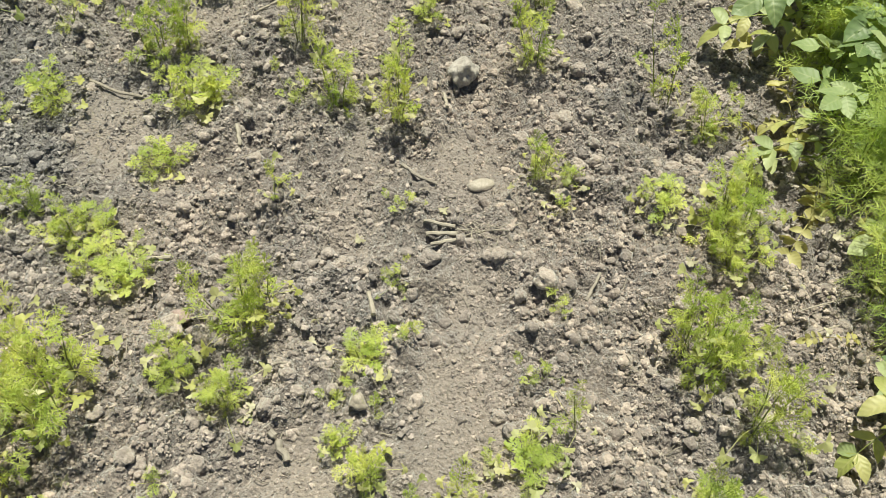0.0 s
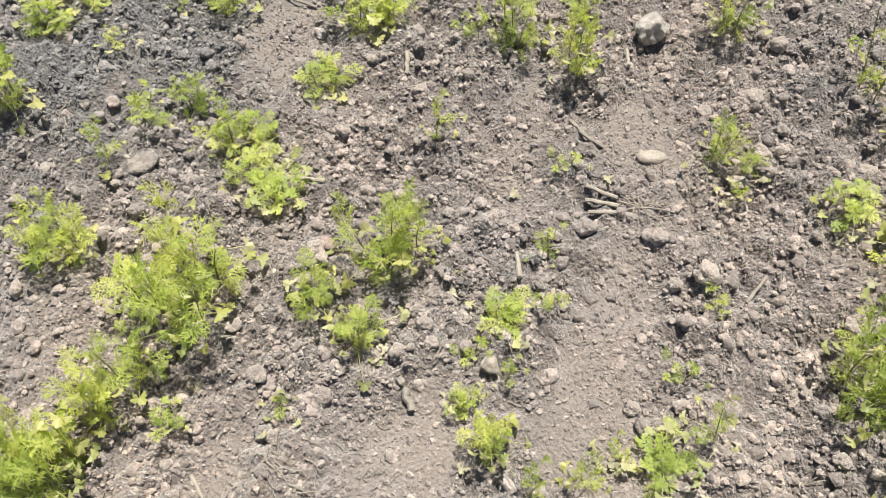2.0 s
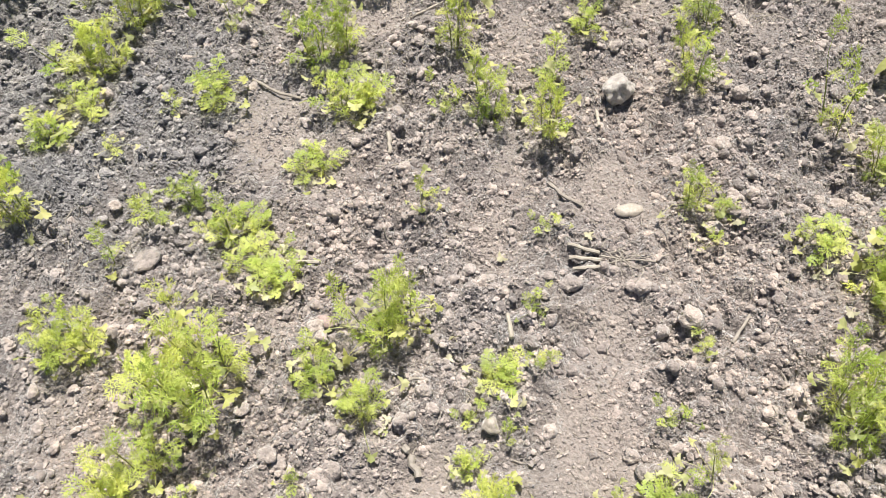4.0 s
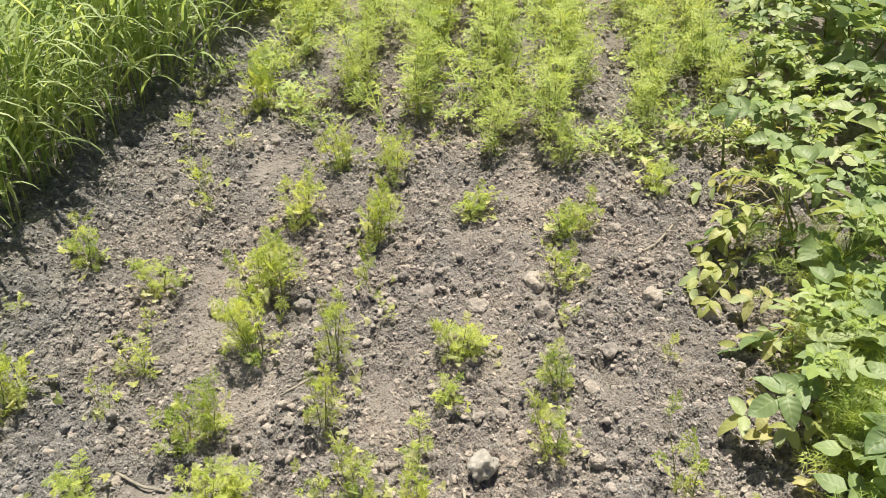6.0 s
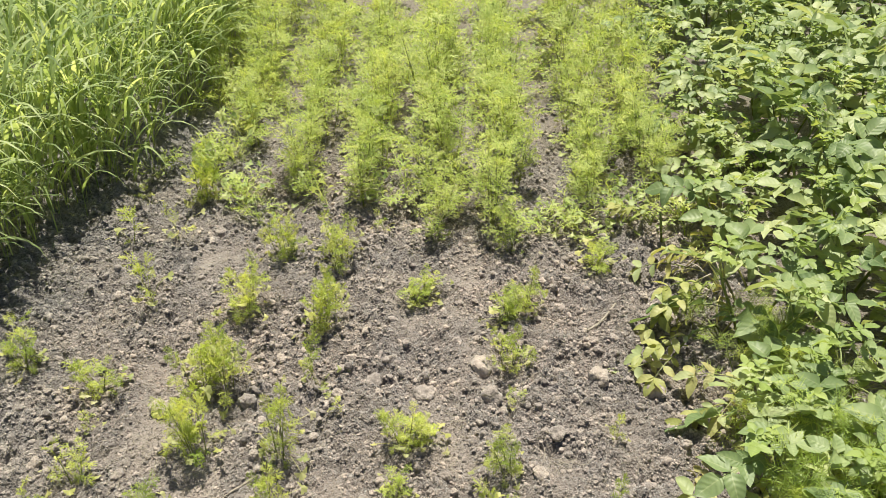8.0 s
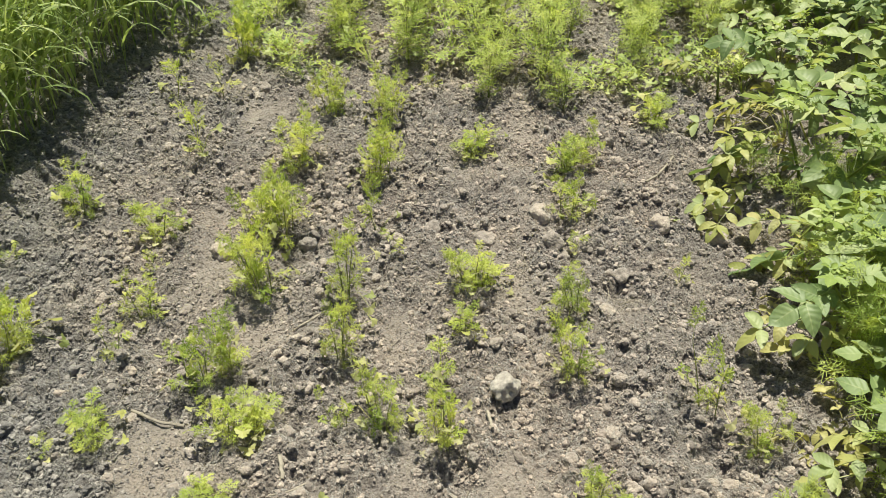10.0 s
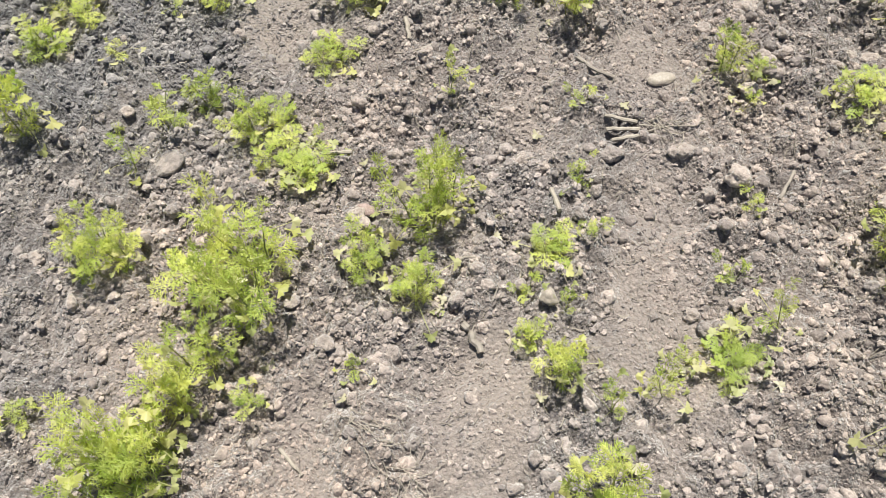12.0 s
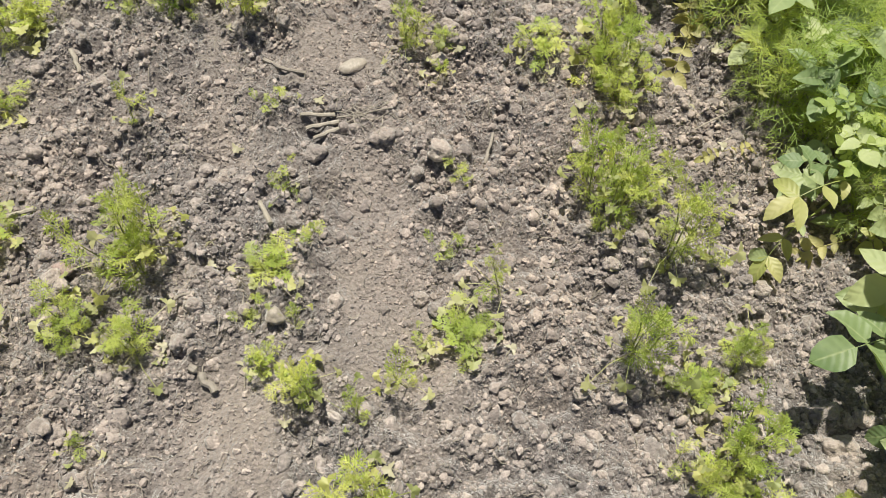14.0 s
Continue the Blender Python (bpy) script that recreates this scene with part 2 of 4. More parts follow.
class Heap:
    """Vertices and faces gathered into one mesh."""

    def __init__(self):
        self.v, self.f = [], []

    def add(self, verts, faces):
        n = len(self.v)
        self.v.extend(verts)
        self.f.extend([tuple(i + n for i in f) for f in faces])

    def blade(self, a, b, w0, w1, side):
        """A flat strip from a to b, w0 wide at its foot and w1 at its tip."""
        self.add([a - side * w0 / 2, a + side * w0 / 2, b + side * w1 / 2, b - side * w1 / 2], [(0, 1, 2, 3)])

    def tube(self, pts, radii, sides=5):
        n = len(self.v)
        for i, (c, r) in enumerate(zip(pts, radii)):
            d = (pts[min(i + 1, len(pts) - 1)] - pts[max(i - 1, 0)]).normalized()
            u = d.orthogonal().normalized()
            w = d.cross(u)
            for k in range(sides):
                a = 2 * math.pi * k / sides
                self.v.append(c + (u * math.cos(a) + w * math.sin(a)) * r)
        for i in range(len(pts) - 1):
            for k in range(sides):
                self.f.append((n + i * sides + k, n + i * sides + (k + 1) % sides, n + (i + 1) * sides + (k + 1) % sides, n + (i + 1) * sides + k))
        self.f.append(tuple(n + k for k in reversed(range(sides))))
        self.f.append(tuple(n + (len(pts) - 1) * sides + k for k in range(sides)))


# ---- lie of the ground ----
DUST = [(0.03, 0.82), (0.01, 0.70), (0.04, 0.62), (-0.23, 1.09), (-0.00, 1.26), (-0.26, 0.51), (-0.26, 0.40), (-0.54, 0.40), (-0.93, 0.56), (-0.59, 1.20), (-0.78, 1.36), (-0.82, 1.96), (-0.81, 1.32), (-0.63, 1.79), (0.01, 1.27), (-0.25, 1.76), (0.00, 2.00), (-0.84, 2.88), (-0.81, 1.98), (-0.83, 2.24), (-0.11, 2.54), (0.11, 2.74), (0.08, 2.22), (-0.65, 1.83), (0.04, 0.93), (0.37, 1.83), (0.02, 0.56), (-0.28, 0.50)]
WHEAT_EDGE = [(-2.0, -1.0), (-1.95, 1.5), (-1.80, 2.1), (-1.70, 2.99), (-1.60, 3.43), (-1.50, 3.75), (-1.42, 4.25), (-1.40, 5.4), (-1.40, 9.0)]


def wheat_edge(y):
    for (x0, y0), (x1, y1) in zip(WHEAT_EDGE, WHEAT_EDGE[1:]):
        if y < y1:
            return x0 + (x1 - x0) * (y - y0) / (y1 - y0)
    return WHEAT_EDGE[-1][0]


def dustiness(x, y):
    """0 on cloddy ground to 1 on trodden, powdery ground."""
    d = 0.0
    for cx, cy in DUST:
        q = ((x - cx) / 0.085) ** 2 + ((y - cy) / 0.12) ** 2
        if q < 6:
            d += math.exp(-q)
    d = d * 0.85 - 0.02 + 0.75 * noise.noise((x * 6.5, y * 4.2, 3.0)) + 0.45 * noise.noise((x * 15, y * 12, 4.0)) + 0.25 * noise.noise((x * 34, y * 34, 8.0))
    return min(1.0, max(0.0, d))


def ground_z(x, y):
    if abs(x) > 6 or y < -4 or y > 12:
        return 0.0
    if x < -2.0 or x > 1.35 or y < -0.1 or y > 4.2:
        return 0.016 * noise.noise((x * 2.6, y * 2.2, 0.0)) if -2.6 < x < 3 and -0.5 < y < 8 else 0.0
    d = dustiness(x, y)
    z = 0.016 * noise.noise((x * 2.6, y * 2.2, 0.0)) + 0.026 * noise.noise((x * 6.5, y * 6.5, 1.0))
    bump = noise.noise((x * 12, y * 12, 6.0))
    z += (1 - 0.6 * d) * (0.024 * bump - 0.010 * abs(noise.noise((x * 17, y * 17, 9.0))))
    z += (1 - 0.85 * d) * (0.024 * noise.noise((x * 27, y * 27, 2.0)) + 0.017 * noise.noise((x * 55, y * 55, 5.0))) + 0.004 * noise.noise((x * 95, y * 95, 7.0))
    return z - 0.012 * d


def spread(lo, hi, step, far):
    """Even steps between lo and hi, then wider and wider ones out to far on both sides."""
    inner = list(np.arange(lo, hi + step / 2, step))
    grow, g = [], step
    while sum(grow) < far:
        g *= 1.45
        grow.append(g)
    out = np.cumsum(grow)
    return [lo - o for o in reversed(out)] + inner + [hi + o for o in out]


def build_ground():
    xs, ys = spread(-1.75, 1.0, 0.0078, 900.0), spread(0.05, 3.8, 0.0084, 900.0)
    verts, dust = [], []
    for y in ys:
        for x in xs:
            verts.append((x, y, ground_z(x, y)))
            dust.append(dustiness(x, y) if -2 < x < 1.4 and -0.1 < y < 4.3 else 0.2)
    nx = len(xs)
    faces = [(j * nx + i, j * nx + i + 1, (j + 1) * nx + i + 1, (j + 1) * nx + i) for j in range(len(ys) - 1) for i in range(nx - 1)]
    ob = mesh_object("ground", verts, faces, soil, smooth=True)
    at = ob.data.attributes.new("dust", "FLOAT", "POINT")
    at.data.foreach_set("value", dust)
    return tagged(ob, "dry grey-brown garden soil with clods and trodden powdery patches", "soil", kind="structure")


ground = build_ground()


# ---- soil crumbs ----
def lump(rng, subdiv, jag):
    """A rough lump of soil, about 1 across."""
    bm = bmesh.new()
    bmesh.ops.create_icosphere(bm, subdivisions=subdiv, radius=0.5)
    off = Vector((rng.uniform(-50, 50), rng.uniform(-50, 50), rng.uniform(-50, 50)))
    stretch = Vector((rng.uniform(0.8, 1.25), rng.uniform(0.75, 1.1), rng.uniform(0.6, 0.9)))
    for v in bm.verts:
        k = 1 + jag * noise.noise(v.co * 2.2 + off) + jag * 0.6 * noise.noise(v.co * 5.0 + off)
        v.co = Vector((v.co.x * stretch.x, v.co.y * stretch.y, v.co.z * stretch.z)) * k
    verts = [v.co.copy() for v in bm.verts]
    bm.normal_update()
    faces = [tuple(v.index for v in f.verts) for f in bm.faces if subdiv > 2 or f.normal.z > -0.75]
    bm.free()
    return verts, faces


def grit(rng):
    """A tiny angular crumb, its underside bedded in the soil."""
    axes = [(1, 0, 0), (-1, 0, 0), (0, 1, 0), (0, -1, 0), (0, 0, 1), (0, 0, -1)]
    vs = [Vector(a) * rng.uniform(0.3, 0.6) + Vector((rng.uniform(-0.15, 0.15), rng.uniform(-0.15, 0.15), rng.uniform(-0.1, 0.1))) for a in axes]
    return [Vector((v.x, v.y, v.z * 1.5 - 0.1)) for v in vs[:5]], [(0, 2, 4), (2, 1, 4), (1, 3, 4), (3, 0, 4)]


# bare spots where sticks and stalks lie: x, y, reach
CLEAR = [(-0.04, 1.07, 0.055), (-0.30, 0.596, 0.04), (-0.165, 0.885, 0.04), (0.266, 0.948, 0.04), (-0.60, 0.972, 0.04), (-0.82, 1.468, 0.05), (-0.51, 1.79, 0.05), (0.044, 1.21, 0.03)]


def scatter_crumbs(name, count, sizes, box, subdiv, seed, label, keep_dusty):
    rng = random.Random(seed)
    kinds = [(np.array([tuple(v) for v in vs]), fs) for vs, fs in (lump(rng, subdiv, 0.62) if subdiv else grit(rng) for _ in range(14))]
    verts, faces, total = [], [], 0
    made = 0
    while made < count:
        x, y = rng.uniform(box[0], box[1]), rng.uniform(box[2], box[3])
        if x < wheat_edge(y) - 0.25 or any((x - cx) ** 2 + (y - cy) ** 2 < (reach * rng.uniform(0.4, 1.0)) ** 2 for cx, cy, reach in CLEAR):
            continue
        clump = 0.5 + 0.5 * noise.noise((x * 6, y * 6, 20.0)) + 0.35 * noise.noise((x * 17, y * 17, 21.0))
        if rng.random() > max(0.12, clump) * (1 - dustiness(x, y) * (1 - keep_dusty)):
            continue
        s = sizes[0] + (sizes[1] - sizes[0]) * rng.random() ** 2.4
        vs, fs = kinds[rng.randrange(len(kinds))]
        rot = np.array(Euler((rng.uniform(-0.5, 0.5), rng.uniform(-0.5, 0.5), rng.uniform(0, 6.3))).to_matrix())
        verts.append(vs @ rot.T * s + np.array((x, y, ground_z(x, y) + s * (rng.uniform(-0.12, 0.22) if subdiv else rng.uniform(-0.08, 0.12)))))
        faces.extend([tuple(i + total for i in f) for f in fs])
        total += len(vs)
        made += 1
    ob = mesh_object(name, np.concatenate(verts).tolist(), faces, soil_crumb, smooth=subdiv > 1)
    return tagged(ob, label, "soil crumbs", kind="stuff")


scatter_crumbs("soil_grit", 150000, (0.0035, 0.010), (-1.4, 0.88, 0.08, 2.7), 0, 10, "fine angular grit of dry grey-brown soil", 0.85)
scatter_crumbs("soil_crumbs", 44000, (0.006, 0.017), (-1.7, 0.95, 0.05, 3.3), 1, 11, "fine loose crumbs of dry grey-brown soil", 0.32)
scatter_crumbs("soil_lumps", 6500, (0.010, 0.029), (-1.8, 1.0, 0.05, 4.6), 2, 12, "small loose lumps of dry grey-brown soil", 0.12)
scatter_crumbs("near_soil_crumbs", 10000, (0.004, 0.013), (-1.0, 0.85, 0.08, 1.15), 1, 16, "rounded loose crumbs of dry grey-brown soil", 0.35)
scatter_crumbs("near_soil_lumps", 500, (0.011, 0.024), (-1.0, 0.85, 0.08, 1.15), 2, 17, "rounded loose lumps of dry grey-brown soil", 0.2)
scatter_crumbs("far_soil_grit", 26000, (0.005, 0.012), (-1.8, 1.1, 2.6, 4.6), 0, 15, "coarse grit of dry soil towards the taller rows", 0.4)
scatter_crumbs("far_soil_lumps", 3500, (0.010, 0.030), (-1.7, 1.2, 2.8, 6.5), 1, 13, "small lumps of dry soil between the taller rows", 0.1)

# ---- stones and clods lying loose ----
STONES_A = [(0.46, 0.24, 0.030), (0.31, 0.25, 0.025), (0.69, 0.28, 0.053), (0.39, 0.33, 0.040), (-0.21, 0.34, 0.026), (-0.65, 0.38, 0.030), (-0.18, 0.39, 0.023), (-0.38, 0.40, 0.027), (0.14, 0.40, 0.022), (0.30, 0.44, 0.027), (0.18, 0.46, 0.022), (0.72, 0.49, 0.034), (0.66, 0.56, 0.029), (0.10, 0.64, 0.029), (-0.63, 0.64, 0.026), (0.42, 0.66, 0.029), (0.08, 0.67, 0.029), (-0.30, 0.72, 0.029), (0.39, 0.74, 0.028), (-0.54, 0.83, 0.034), (-0.57, 0.88, 0.032), (0.17, 0.94, 0.047), (-0.95, 0.94, 0.054), (-0.19, 0.97, 0.031), (-0.06, 1.00, 0.039), (0.14, 1.01, 0.027), (0.08, 1.01, 0.032), (0.41, 1.05, 0.032), (-1.27, 1.21, 0.043), (0.26, 1.27, 0.033)]
STONES_B = [(0.29, 1.33, 0.031), (-0.08, 1.34, 0.030), (0.23, 1.41, 0.035), (0.27, 1.56, 0.037), (0.09, 1.66, 0.034), (-0.02, 1.70, 0.036), (0.04, 1.72, 0.036), (0.27, 1.79, 0.042), (0.33, 1.95, 0.044), (-0.81, 2.08, 0.059), (-0.56, 2.11, 0.047), (0.16, 2.11, 0.063), (0.64, 2.13, 0.066), (-0.04, 2.14, 0.061), (0.48, 2.18, 0.059), (-0.20, 2.22, 0.052), (0.13, 2.24, 0.070), (-0.87, 3.10, 0.057)]
rng = random.Random(21)
clod_meshes = []
for k in range(9):
    vs, fs = lump(rng, 3, 0.50)
    clod_meshes.append(mesh_data("clod", vs, fs, soil_clod, smooth=True))


def put_lump(name, me, x, y, size, label, category, group, sink=0.2):
    ob = new(name, me)
    q = Euler((rng.uniform(-0.3, 0.3), rng.uniform(-0.3, 0.3), rng.uniform(0, 6.3)))
    ob.matrix_basis = Matrix.LocRotScale((x, y, ground_z(x, y) + size * (0.36 - sink)), q, (size, size, size))
    return tagged(ob, label, category, group)


for x, y, s in STONES_A + STONES_B:
    put_lump("soil_clod", clod_meshes[rng.randrange(9)], x, y, s * 1.05, "rough rounded clod of dry grey-brown soil on the bed", "clod", "larger clods on the bed", 0.26)

vs, fs = lump(rng, 4, 0.38)
reach = [max(abs(v[i]) for v in vs) for i in range(3)]
vs = [Vector((v.x / reach[0] * 0.50, v.y / reach[1] * 0.44, v.z / reach[2] * 0.40)) for v in vs]
big = put_lump("stone", mesh_data("stone", vs, fs, stone_grey, smooth=True), -0.003, 1.535, 0.088, "large angular pale grey stone lying on the soil", "stone", "", 0.05)
vs, fs = lump(rng, 3, 0.12)
vs = [Vector((v.x * 1.2, v.y * 0.8, v.z * 0.6)) for v in vs]
pebble = put_lump("pebble", mesh_data("pebble", vs, fs, stone_pale, smooth=True), 0.044, 1.21, 0.042, "smooth oval cream pebble in a dusty patch", "pebble", "", 0.2)
pebble.rotation_euler = (0, 0, 0.2)
vs, fs = lump(rng, 3, 0.45)
put_lump("stone", mesh_data("stone", vs, fs, stone_pale, smooth=True), -0.17, 0.68, 0.034, "pale rounded stone beside the small herb plants", "stone", "", 0.08)

stone_red = soil_material("reddish_stone", (0.25, 0.185, 0.165), (0.34, 0.255, 0.23), (0.42, 0.33, 0.30), bump=0.3, zoom=0.04)
vs, fs = lump(rng, 3, 0.30)
put_lump("stone", mesh_data("stone", vs, fs, stone_red, smooth=True), -0.526, 0.845, 0.034, "small rounded reddish stone beside a bushy herb", "stone", "", 0.1)

# smaller clods bedded in the soil, pieces of the ground
made = 0
while made < 250:
    x, y = rng.uniform(-1.25, 0.75), rng.uniform(0.1, 2.7)
    if rng.random() < dustiness(x, y) + 0.15:
        continue
    s = rng.uniform(0.018, 0.034)
    ob = shared("clod", clod_meshes[rng.randrange(9)], Matrix.LocRotScale((x, y, ground_z(x, y) + s * 0.12), Euler((rng.uniform(-0.5, 0.5), rng.uniform(-0.5, 0.5), rng.uniform(0, 6.3))), (s, s, s)), ground)
    made += 1


# ---- herb plants ----
def frond_mesh(name, seed, mat, length=0.07, pairs=6, lobe=0.008, width=0.0016, droop=0.9, full=1.0, n=3):
    """A finely divided, feathery leaf that starts at the origin, rises and arches along +Y."""
    r = random.Random(seed)
    h = Heap()
    frond_into(h, r, Matrix.Identity(4), length, pairs, lobe, width, droop, full, n)
    return mesh_data(name, h.v, h.f, mat)


def frond_into(h, r, m, length, pairs, lobe, width, droop, full, n=3):
    rot = m.to_3x3()
    pts, d, angle = [Vector((0, 0, 0))], length / (pairs + 3), radians(r.uniform(35, 60))
    for i in range(pairs + 3):
        pts.append(pts[-1] + Vector((r.uniform(-0.3, 0.3) * d, math.cos(angle) * d, math.sin(angle) * d)))
        angle -= droop / (pairs + 3) * r.uniform(0.6, 1.4)
    for a, b in zip(pts, pts[1:]):
        side = Vector((1, 0, 0))
        h.blade(m @ a, m @ b, width * 0.8, width * 0.7, rot @ side)
    for i in range(3, pairs + 4):
        k = (i - 3) / pairs
        reach = length * full * (0.16 + 0.26 * math.sin(math.pi * min(1.0, 0.25 + 0.75 * k)))
        ahead = (pts[i] - pts[i - 1]).normalized()
        for s in ((-1, 1) if i < pairs + 3 else (0,)):
            way = (Vector((s, 0, 0)) + ahead * r.uniform(0.3, 1.2) + Vector((0, 0, r.uniform(-0.4, 0.5)))).normalized()
            step = reach / n
            c = pts[i]
            across = way.cross(Vector((0, 0, 1))).normalized()
            for j in range(n):
                way = (way + Vector((r.uniform(-0.2, 0.2), r.uniform(-0.2, 0.2), r.uniform(-0.3, 0.1)))).normalized()
                e = c + way * step
                h.blade(m @ c, m @ e, width * 0.7, width * 0.6, rot @ across)
                for q in (-1, 1):
                    turn = (way * 0.75 + across * q * r.uniform(0.6, 1.0) + Vector((0, 0, r.uniform(-0.5, 0.5)))).normalized()
                    tip = e + turn * lobe * r.uniform(0.7, 1.25)
                    up = turn.cross(Vector((r.uniform(-0.6, 0.6), r.uniform(-0.6, 0.6), 1))).normalized()
                    h.blade(m @ e, m @ tip, width, width * 0.55, rot @ up)
                c = e
            tip = c + way * lobe
            h.blade(m @ c, m @ tip, width, width * 0.5, rot @ across)


def fan_leaf_mesh(name, seed, mat, size=0.02, stalk=0.045):
    """A broad, three-lobed leaf with rounded teeth on a thin stalk."""
    r = random.Random(seed)
    h = Heap()
    fan_into(h, r, Matrix.Identity(4), size, stalk)
    return mesh_data(name, h.v, h.f, mat)


def fan_into(h, r, m, size, stalk):
    rot = m.to_3x3()
    rise = r.uniform(0.25, 0.8)
    p1 = Vector((r.uniform(-0.1, 0.1) * stalk, stalk * 0.55, stalk * rise * 0.7))
    p2 = Vector((r.uniform(-0.15, 0.15) * stalk, stalk, stalk * rise * 0.75))
    for a, b in ((Vector((0, 0, 0)), p1), (p1, p2)):
        h.blade(m @ a, m @ b, 0.0014, 0.0011, rot @ Vector((1, 0, 0)))
    tilt = Euler((r.uniform(-0.5, 0.4), r.uniform(-0.5, 0.5), r.uniform(-0.4, 0.4))).to_matrix()
    n = 24
    ring = []
    for i in range(n + 1):
        a = radians(-115 + 230 * i / n)
        lobes = 0.55 + 0.45 * abs(math.cos(1.5 * a)) ** 0.8 + 0.09 * math.cos(10 * a)
        q = Vector((math.sin(a), math.cos(a) * 0.95, 0.10 * math.cos(3 * a) - 0.12)) * size * lobes
        ring.append(p2 + tilt @ q)
    h.add([m @ p2] + [m @ q for q in ring], [(0, i + 2, i + 1) for i in range(n)])


low_yellow = leaf_material("yellowing_broad_leaf", (0.29, 0.31, 0.09), (0.39, 0.40, 0.13), (0.50, 0.48, 0.22), glow=0.36)
FRONDS = [frond_mesh("feathery_leaf", 100 + k, frond_green, 0.056 + 0.006 * (k % 3), 6 + k % 2, 0.0085 if k % 3 else 0.011, 0.0017 if k % 3 else 0.0014, 0.7 + 0.25 * (k % 4), 0.95 if k % 2 else 0.75, 3) for k in range(8)]
LEAFY = [frond_mesh("feathery_leaf", 115 + k, frond_green, 0.054 + 0.006 * (k % 3), 4 + k % 2, 0.0070, 0.0034, 0.8 + 0.25 * (k % 3), 0.72) for k in range(5)]
FANS = [fan_leaf_mesh("broad_leaf", 130 + k, low_yellow if k % 3 == 1 else low_green, 0.0115 + 0.002 * (k % 4), 0.050 + 0.014 * (k % 3)) for k in range(9)]


def herb(seed, height, stems, fronds, fans, lean=0.2, leafy=0.0, only=None, size=1.0):
    """A tuft of young herb: a few thin stems, feathery upper leaves, broad lobed leaves near the soil."""
    r = random.Random(seed)
    base = new("herb_plant")
    a = r.uniform(0, 6.3)
    for s in range(stems):
        a += 6.283 / stems + r.uniform(-0.5, 0.5)
        out = Vector((math.cos(a), math.sin(a), 0))
        foot = out * r.uniform(0.004, 0.022) * (stems > 1) + Vector((0, 0, -0.008))
        top = foot + out * height * lean * r.uniform(0.3, 1.2) + Vector((0, 0, height * r.uniform(0.5, 0.86)))
        bend = foot.lerp(top, 0.5) + Vector((r.uniform(-0.006, 0.006), r.uniform(-0.006, 0.006), 0.006))
        h = Heap()
        h.tube([foot, bend, top], [0.0018, 0.0014, 0.0007], 5)
        mesh_object("stem", h.v, h.f, stem_green, base)
        b = r.uniform(0, 6.3)
        for i in range(fronds):
            b += 2.4 + r.uniform(-0.5, 0.5)
            k = (i + r.uniform(0.3, 1.0)) / fronds
            sc = size * (height / 0.12) * (1.0 - 0.30 * abs(k - 0.55)) * r.uniform(0.55, 1.1)
            at = foot.lerp(bend, k * 2) if k < 0.5 else bend.lerp(top, k * 2 - 1)
            tip = r.uniform(-34, 14) + 48 * k
            m = Matrix.Translation(at) @ Euler((radians(tip), r.uniform(-0.5, 0.5), b)).to_matrix().to_4x4() @ Matrix.Scale(sc, 4)
            pool = only or (LEAFY if r.random() < leafy * (1.5 - 1.2 * k) else FRONDS)
            shared("feathery_leaf", pool[r.randrange(len(pool))], m, base)
    for i in range(fans):
        a += 2.4 + r.uniform(-0.5, 0.5)
        s = (height / 0.12) ** 0.5 * r.uniform(0.7, 1.3)
        lift = height * 0.28 * r.random() ** 2
        m = Matrix.Translation((0, 0, 0.002 + lift)) @ Euler((radians(r.uniform(-16, 22)), 0, a)).to_matrix().to_4x4() @ Matrix.Scale(s, 4)
        shared("broad_leaf", FANS[r.randrange(len(FANS))], m, base)
    return base


HERB_BUSHY = "young bright yellow-green feathery herb plant, bushy, on dry soil"
HERB_SPARSE = "small sparse yellow-green herb seedling with few feathery leaves"
HERB_ROW = "young herb plants in the bed"
# each tuft: x, y, height, width, and 1 where it is bushy
ROW_A = [(-1.28, 1.01, 0.18, 0.10, 1), (-1.36, 1.07, 0.08, 0.08, 0), (-1.32, 1.24, 0.07, 0.12, 1), (-1.27, 1.34, 0.07, 0.12, 1), (-1.36, 1.48, 0.10, 0.18, 0), (-1.28, 1.48, 0.13, 0.13, 1), (-1.26, 1.68, 0.20, 0.16, 1), (-1.45, 1.72, 0.06, 0.08, 0), (-1.42, 2.07, 0.05, 0.08, 0), (-1.31, 2.30, 0.14, 0.12, 1), (-1.21, 3.04, 0.13, 0.13, 0), (-1.25, 3.38, 0.08, 0.10, 0)]
ROW_B = [(-0.86, 0.27, 0.14, 0.09, 1), (-1.07, 0.39, 0.04, 0.08, 0), (-1.01, 0.71, 0.12, 0.17, 1), (-1.02, 0.92, 0.13, 0.10, 0), (-0.98, 1.04, 0.11, 0.11, 0), (-0.90, 1.11, 0.08, 0.09, 1), (-1.14, 1.22, 0.05, 0.08, 0), (-1.05, 1.36, 0.05, 0.06, 0), (-0.95, 1.42, 0.07, 0.11, 1), (-1.00, 1.68, 0.10, 0.08, 0), (-0.96, 1.83, 0.11, 0.10, 1), (-0.99, 2.02, 0.06, 0.06, 0), (-1.03, 2.17, 0.10, 0.11, 1), (-1.02, 2.67, 0.18, 0.16, 0), (-1.03, 3.06, 0.15, 0.13, 0), (-1.00, 3.40, 0.20, 0.15, 1), (-1.07, 3.66, 0.13, 0.14, 1)]
